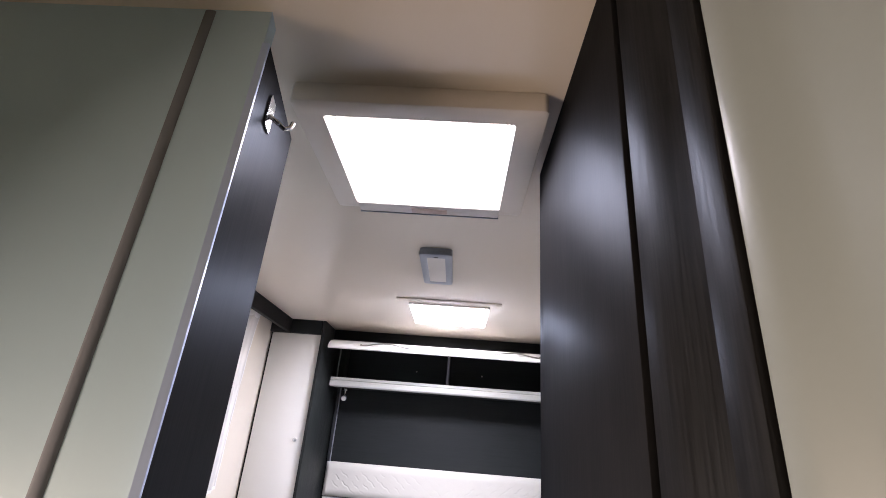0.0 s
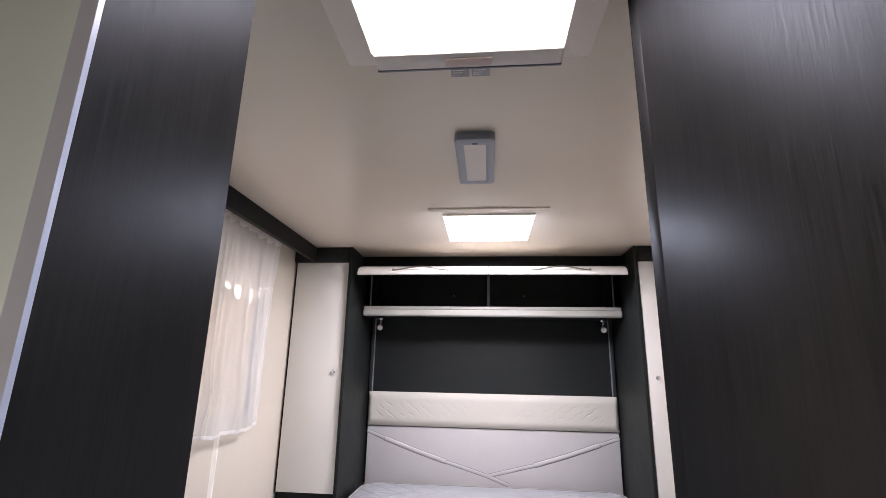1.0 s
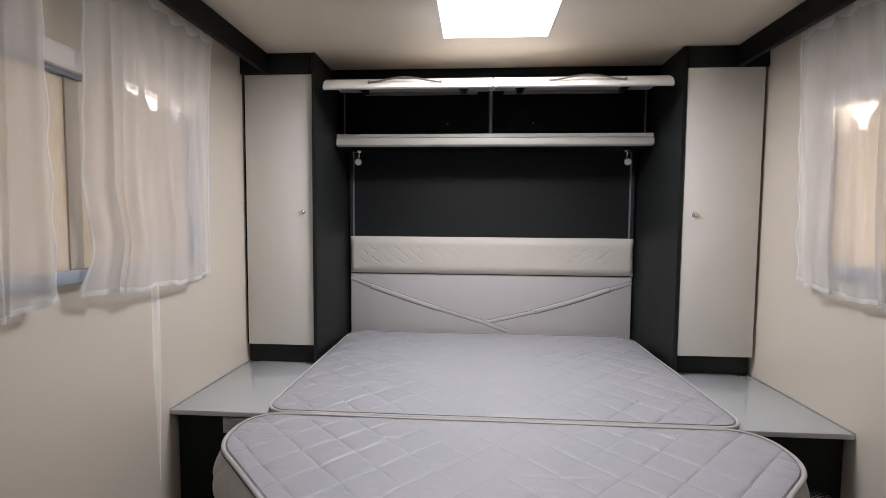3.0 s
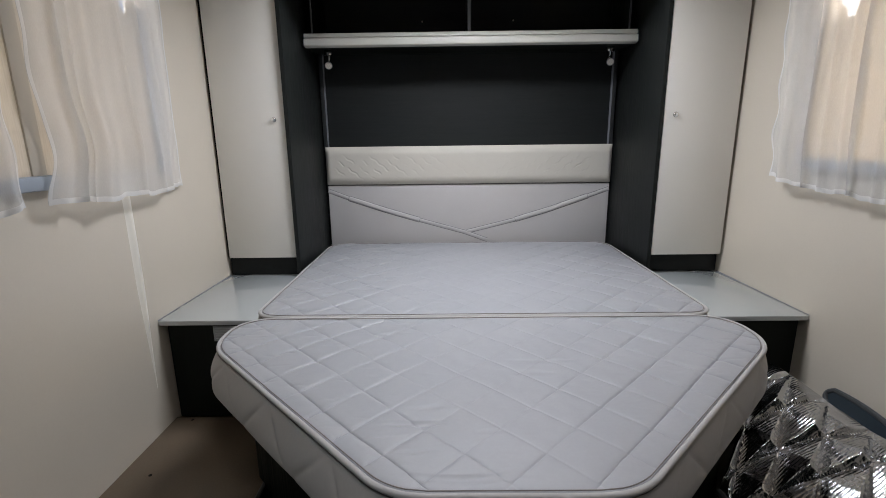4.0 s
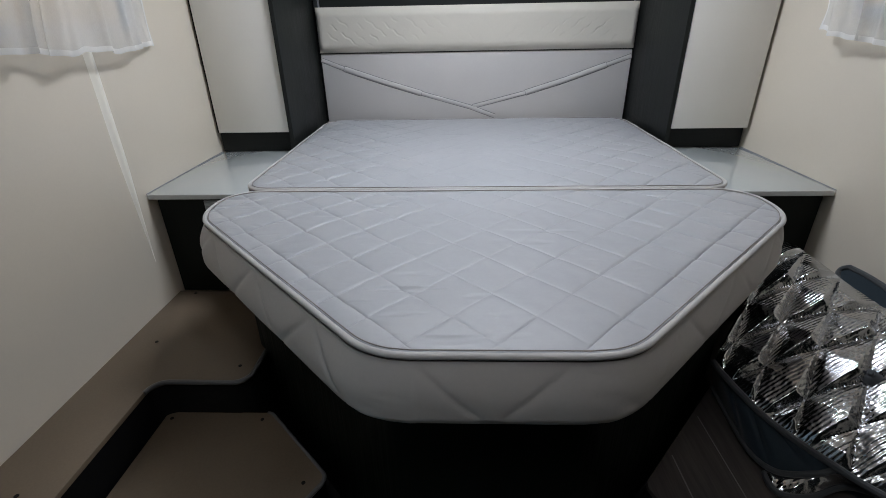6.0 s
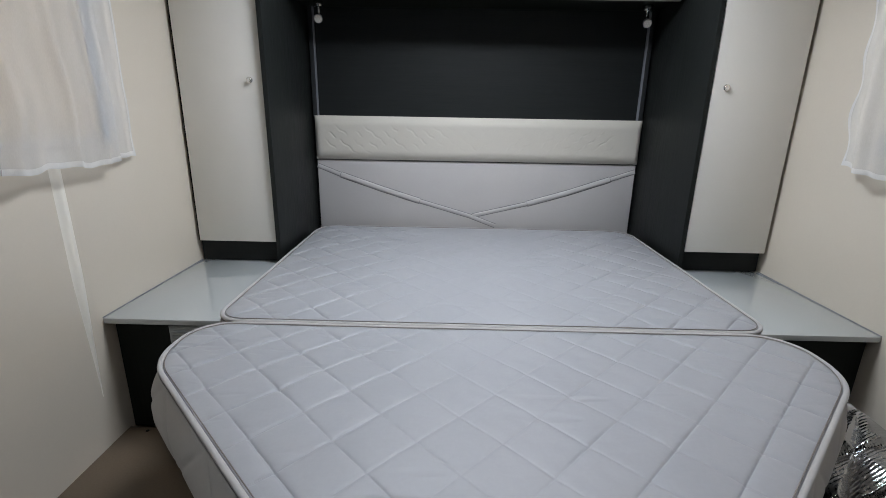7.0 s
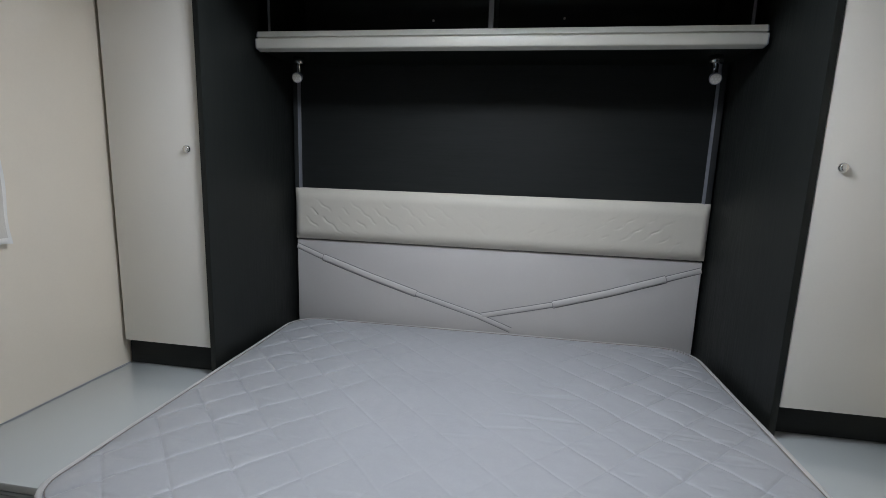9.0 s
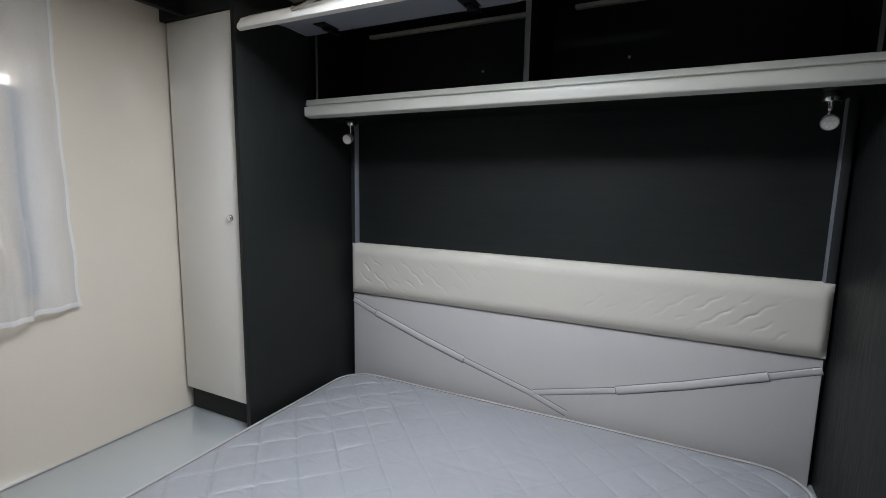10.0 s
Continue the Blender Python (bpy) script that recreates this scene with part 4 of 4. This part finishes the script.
    bmesh.ops.recalc_face_normals(bm, faces=bm.faces[:])
    border = part("side_border", bm, BORDER, h, "cream side border")
    bead, groove, low = [], [], []
    for k in range(n):
        wave = 0.0018 * noise.noise((run[k] * 4, cy, 6.0))
        p = ring[k] + normals[k] * 0.0012
        bead.append((p.x, p.y, edge + 0.0075 + wave))
        p = ring[k] - normals[k] * 0.0078
        groove.append((p.x, p.y, edge + 0.0125 + wave * 0.5))
        p = ring[k] + normals[k] * 0.0028
        low.append((p.x, p.y, edge - 0.0012 + wave))
    part("piping", bm_tube(bead, 0.0060, 10, True), PIPING, h, "pale cream bead round the top edge")
    part("seam", bm_tube(groove, 0.0011, 6, True), SEAM, h, "thin tan stitched line inside the bead")
    part("seam", bm_tube(low, 0.0011, 6, True), SEAM, border)
    return h


FRONT = rounded([(-0.215, 1.549), (0.195, 1.549), (0.778, 2.112), (0.774, 2.322), (-0.778, 2.322), (-0.778, 2.118)], [0.15, 0.15, 0.20, 0.15, 0.13, 0.19], 10)
REAR = rounded([(-0.752, 2.334), (0.752, 2.334), (0.752, 3.437), (-0.752, 3.437)], [0.075, 0.075, 0.11, 0.11], 10)
mattress("mattress", "white quilted foot section of the mattress, tapered with cut corners", FRONT, 0.148, 1.5725, -0.0135, 0.0062, MAT_TOP, 720, 360, 0.004)
mattress("mattress", "white quilted head section of the mattress, rectangular", REAR, 0.150, 2.559, -0.35, 0.0062, MAT_TOP + 0.008, 720, 500, 0.012)

bed = thing("bed_base", (0, 2.4, FLOOR), "black boarded island bed base under the mattress", "bed base")
body = rounded([(-0.19, 1.60), (0.17, 1.60), (0.70, 2.13), (0.70, 2.441), (-0.70, 2.441), (-0.70, 2.13)], [0.10, 0.10, 0.05, 0, 0, 0.05], 6)
part("plinth", bm_prism(body, FLOOR + 0.001, 0.452), BLACK_BOARD, bed)
part("slat_board", bm_prism(body, 0.4525, 0.4745), BLACK_BOARD, bed)
part("head_box", bm_box(-0.69, 0.69, 2.442, 3.46, FLOOR + 0.001, 0.4745), BLACK_BOARD, bed)


# ---------------------------------------------------------------- steps beside the bed
def screw(parent, x, y, z):
    bm = bm_cyl((x, y, z - 0.004), (x, y, z + 0.0012), 0.006, 0.005, 14)
    bm_box(x - 0.004, x + 0.004, y - 0.0008, y + 0.0008, z + 0.0011, z + 0.0016, bm=bm)
    return part("screw", bm, STEP_BLACK, parent)


def step_upper():
    h = thing("step_platform", (-1.0, 2.0, FLOOR), "brown-lined raised step along the wall with a black riser", "step")
    out = rounded([(-1.124, 0.80), (-0.935, 0.80), (-0.935, 1.955), (-0.668, 1.955), (-0.668, 2.10), (-0.725, 2.441), (-1.124, 2.441)], [0, 0, 0.045, 0.045, 0.05, 0, 0], 7)
    part("riser", bm_prism([(x - 0.004 * (x > -1.0), y + 0.004 * (y < 2.0)) for x, y in out], FLOOR + 0.001, 0.166), STEP_BLACK, h, "black riser")
    part("tread", bm_prism(out, 0.166, 0.180, 0.003), PLY, h, "brown lining board")
    edge = [p for p in out if p[0] > -1.1 and 0.81 < p[1] < 2.3]
    part("edge_strip", bm_tube([(x, y, 0.176) for x, y in edge], 0.0065), TRIM, h, "grey edging strip")
    for x, y in ((-1.03, 2.13), (-0.715, 2.02), (-1.055, 2.42), (-1.02, 1.60)):
        screw(h, x, y, 0.180)


def step_lower():
    h = thing("step_board", (-0.75, 1.7, FLOOR), "lower step beside the bed with a brown lining board", "step")
    out = rounded([(-0.928, 1.10), (-0.80, 1.10), (-0.405, 1.752), (-0.622, 1.962), (-0.928, 1.962)], [0, 0.05, 0.03, 0.03, 0.02], 7)
    part("box", bm_prism([(x, y) for x, y in out], FLOOR + 0.001, 0.043), STEP_BLACK, h, "black riser")
    part("tread", bm_prism(out, 0.043, 0.057, 0.003), PLY, h, "brown lining board")
    edge = [p for p in out if p[0] > -0.79]
    part("edge_strip", bm_tube([(x, y, 0.053) for x, y in edge], 0.006), TRIM, h, "grey edging strip")
    for x, y in ((-0.905, 1.935), (-0.64, 1.935), (-0.46, 1.735)):
        screw(h, x, y, 0.057)


def step_east():
    h = thing("plank_platform", (0.8, 1.8, FLOOR), "dark plank-pattern floor platform between bed and wall", "platform")
    out = rounded([(0.50, 1.44), (1.124, 1.44), (1.124, 2.442), (0.702, 2.442), (0.702, 2.10), (0.378, 1.752)], [0.03, 0, 0, 0, 0, 0.03], 7)
    part("box", bm_prism(out, FLOOR + 0.001, 0.038), STEP_BLACK, h)
    part("deck", bm_prism(out, 0.038, 0.052, 0.002), PLANK, h, "dark plank vinyl")
    for k in range(3):
        x0 = 0.475 + 0.125 * k
        y_hi = min(2.40, 1.752 + (x0 - 0.378) * 1.074 - 0.02)
        bm = bm_box(x0, x0 + 0.003, 1.46 if x0 > 0.52 else 1.60, y_hi, 0.0521, 0.0527)
        part("plank_joint", bm, PLANK_LINE, h)


step_upper()
step_lower()
step_east()


# ---------------------------------------------------------------- folded foil blanket
def foil_blanket():
    h = thing("thermal_blanket", (0.88, 2.0, 0.053), "folded quilted silver foil thermal blanket with slate lining beside bed", "thermal blanket")
    A, K, B = Vector((0.650, 2.045, 0.195)), Vector((0.690, 1.790, 0.135)), Vector((0.960, 1.600, 0.125))
    C, D = Vector((1.105, 1.800, 0.345)), Vector((0.985, 2.415, 0.410))

    def front(u):
        return A * (1 - u) ** 2 + K * 2 * u * (1 - u) + B * u * u

    def sheet(u, v):
        return front(u) * (1 - v) + (D * (1 - u) + C * u) * v

    def top(u, v):
        p = sheet(u, v)
        a, b = 4.93 * u + 0.49 * v + 0.60, 5.28 * u - 3.16 * v + 4.18 + 0.05 * math.sin(u * 9)
        fa, fb = a % 1, b % 1
        # flat pads sloping up to one stitched side and dropping sharply behind it
        wa = fa / 0.80 if fa < 0.80 else (1 - fa) / 0.20
        wb = fb / 0.86 if fb < 0.86 else (1 - fb) / 0.14
        puff = 0.024 * min(wa, wb * 1.1, 1.0) + 0.004 * min(1, wa * 4) * min(1, wb * 4)
        h_ = int(a) * 3.7 + int(b) * 1.9
        tilt = 0.010 * math.sin(h_) * (fa - 0.5) + 0.010 * math.cos(h_ * 1.7) * (fb - 0.5)
        crumple = 0.0016 * noise.noise((u * 18, v * 18, 0.7)) + 0.0006 * noise.noise((u * 60, v * 60, 2.7))
        sag = 0.030 * math.sin(math.pi * u) * math.sin(math.pi * v) + 0.012 * noise.noise((u * 3, v * 3, 5))
        rim = min(1.0, v / 0.05, u / 0.03, (1 - v) / 0.12 + 0.1)
        return p + Vector((-0.25, 0.0, 1.0)).normalized() * ((puff + tilt + crumple) * rim + sag)

    part("foil_face", bm_grid(top, 210, 190), FOIL, h, "crumpled silver quilted face")

    def glide(pts, u):
        q = max(0.0, min(0.9999, u)) * (len(pts) - 1)
        k = int(q)
        f = q - k
        a, b, c, d = (Vector(pts[max(0, min(len(pts) - 1, k + m))]) for m in (-1, 0, 1, 2))
        return 0.5 * (2 * b + (c - a) * f + (2 * a - 5 * b + 4 * c - d) * f * f + (3 * b - a - 3 * c + d) * f ** 3)

    # slate lining turned out below the face, with its bound edge
    rim_1 = [(0.692, 2.075, 0.066), (0.674, 1.915, 0.066), (0.672, 1.825, 0.068), (0.700, 1.772, 0.075), (0.760, 1.745, 0.105), (0.795, 1.742, 0.122)]
    rim_2 = [(0.680, 1.785, 0.058), (0.672, 1.745, 0.058), (0.690, 1.722, 0.059), (0.748, 1.718, 0.062), (0.835, 1.735, 0.075), (0.900, 1.690, 0.090)]

    def lap(u, v):
        a, b = glide(rim_1, u), front(u * 0.50) - Vector((0, 0, 0.012))
        pleat = sum(math.exp(-((u - c) / 0.035) ** 2) for c in (0.28, 0.55, 0.78))
        return a.lerp(b, v) + Vector((-0.5, -0.4, 0.7)) * (0.010 * math.sin(math.pi * v) - 0.010 * pleat * math.sin(math.pi * v))
    part("lining_lap", bm_grid(lap, 70, 20), LINING, h, "slate lining showing at the fold")

    def turned(u, v):
        a, b = glide(rim_2, u), glide(rim_1, 0.45 + 0.55 * u) - Vector((0, 0, 0.006))
        return a.lerp(b, v) + Vector((0, 0, 0.006 * math.sin(math.pi * v) + 0.002 * math.sin(u * 40) * math.sin(math.pi * v)))
    part("turned_edge", bm_grid(turned, 50, 10), FOIL, h, "foil strip at the lowest fold")
    part("binding", bm_tube([top(u / 50, 0.0) + Vector((-0.004, -0.003, -0.004)) for u in range(51)], 0.0085), BINDING, h, "grey binding tape")
    part("binding", bm_tube([glide(rim_1, u / 50) for u in range(51)], 0.0075), BINDING, h, "grey binding tape")
    part("binding", bm_tube([glide(rim_2, u / 50) for u in range(51)], 0.0075), BINDING, h, "grey binding tape")

    def under(u, v):
        p = sheet(u, v)
        return Vector((p.x + 0.03 * (1 - v), p.y + 0.01, max(0.056, (p.z - 0.05) * v + 0.056 * (1 - v))))
    part("folded_layers", bm_grid(under, 40, 16), LINING, h, "slate-grey quilted lining")

    def flap(u, v):
        return Vector((1.110 - 0.012 * v, 2.235 - 0.56 * u, 0.388 - 0.05 * u * u)) + Vector((-0.035 * (1 - v), 0.02 * math.sin(v * 3), -0.040 * (1 - v) + 0.008 * math.sin(u * 8)))
    part("lining_corner", bm_grid(flap, 40, 10), LINING, h, "slate lining corner against the wall")
    part("binding", bm_tube([flap(0, k / 8) for k in range(9)] + [flap(k / 30, 1) for k in range(1, 31)], 0.008), BINDING, h)


    c = top(0.644, 0.508)
    n = Vector((-0.45, -0.25, 0.86)).normalized()
    cup = part("suction_cup", bm_cyl(c - n * 0.004, c + n * 0.010, 0.024, 0.012, 28, bevel=0.002), BINDING, h, "dark grey rubber suction cup")
    part("nipple", bm_cyl(c + n * 0.010, c + n * 0.020, 0.008, 0.006, 16, bevel=0.002), BINDING, cup)


foil_blanket()


# ---------------------------------------------------------------- doorway
def door_leaf():
    a, b = Vector((-0.273, 0.648)), Vector((-0.322, 0.905))
    d = (b - a).normalized()
    n = Vector((-d.y, d.x))
    h = thing("door_1", (a.x, a.y, FLOOR), "dark wenge door leaf standing open, pale edge strip", "door", kind="structure")
    pts = [a + d * 0.006, b, b + n * 0.011, a + d * 0.006 + n * 0.011]
    part("leaf", bm_prism([(p.x, p.y) for p in pts], FLOOR + 0.012, 1.886), WENGE, h, smooth=False)
    pts = [a, a + d * 0.0055, a + d * 0.0055 + n * 0.011, a + n * 0.011]
    part("edge_strip", bm_prism([(p.x, p.y) for p in pts], FLOOR + 0.012, 1.886), EDGE_ALU, h, "pale grey metal edge strip")

    def on(u, z, lift=0.0):
        p = a + d * u - n * lift
        return Vector((p.x, p.y, z))
    # coat hook on the leaf
    bm = bmesh.new()
    for lift in (0.0005, 0.004):
        vs = [bm.verts.new(on(u, z, lift)) for u, z in ((0.066, 1.780), (0.094, 1.780), (0.097, 1.788), (0.097, 1.832), (0.094, 1.840), (0.066, 1.840), (0.063, 1.832), (0.063, 1.788))]
        bm.faces.new(vs)
    bm.verts.ensure_lookup_table()
    for i in range(8):
        j = (i + 1) % 8
        bm.faces.new((bm.verts[i], bm.verts[j], bm.verts[8 + j], bm.verts[8 + i]))
    bmesh.ops.recalc_face_normals(bm, faces=bm.faces[:])
    hook = part("coat_hook", bm, CHROME, h, "small chrome coat hook")
    part("prong", bm_tube([on(0.080, 1.806, 0.004), on(0.080, 1.796, 0.018), on(0.084, 1.788, 0.030), on(0.090, 1.796, 0.038), on(0.092, 1.808, 0.040)], 0.0042), CHROME, hook)


def closet_front():
    h = thing("closet", (0.6, 0.75, FLOOR), "tall dark wenge closet beside the doorway with upright joints", "closet")
    part("door", bm_box(0.230, 0.250, 0.549, 1.062, FLOOR + 0.01, 1.951, 0.002), WENGE, h, "dark wenge closet door")
    part("end_post", bm_box(0.232, 0.262, 1.066, 1.108, FLOOR + 0.002, TOP - 0.001, 0.002), WENGE, h)
    curve = [(0.262, 0.414), (0.262, 0.538), (0.236, 0.538), (0.232, 0.534), (0.2312, 0.522), (0.2314, 0.502), (0.2335, 0.485), (0.239, 0.468), (0.246, 0.450), (0.251, 0.432), (0.252, 0.414)]
    part("side_door", bm_prism(curve[::-1], FLOOR + 0.01, 1.951), WENGE, h, "narrow dark rounded panel")
    part("post", bm_box(0.228, 0.262, 0.372, 0.412, FLOOR + 0.002, TOP - 0.001, 0.003), WENGE, h)
    part("carcass", bm_box(0.263, RIGHT - 0.001, 0.370, 1.10, FLOOR + 0.002, TOP - 0.001), BLACK_BOARD, h)
    part("top_gasket", bm_box(0.232, 0.256, 0.424, 1.064, 1.9515, TOP - 0.001), STEP_BLACK, h)


def hanging_niche():
    h = thing("hanging_niche", (-1.0, 1.44, FLOOR), "dark end panel of a hanging niche with a white rail", "wardrobe niche")
    pts = rounded([(-1.124, FLOOR), (-0.888, FLOOR), (-0.888, TOP - 0.005), (-1.124, TOP - 0.005)], [0, 0, 0.018, 0], 6)
    part("end_panel", bm_prism(pts, 1.440, 1.464, axis="y"), WENGE, h, "dark panel with a rounded top corner")
    part("rail_bracket", bm_box(-0.944, -0.918, 1.432, 1.440, 1.850, 1.905, 0.002), PLASTIC, h)
    part("rail", bm_tube([(-0.931, 1.432, 1.877), (-0.931, 0.72, 1.877)], 0.0115, 14), PLASTIC, h, "white hanging rail")
    part("inner_board", bm_box(-1.124, -1.0, 0.72, 1.30, FLOOR + 0.01, 1.735, 0.006), PARTITION, h, "pale board inside the niche")


door_leaf()
closet_front()
hanging_niche()
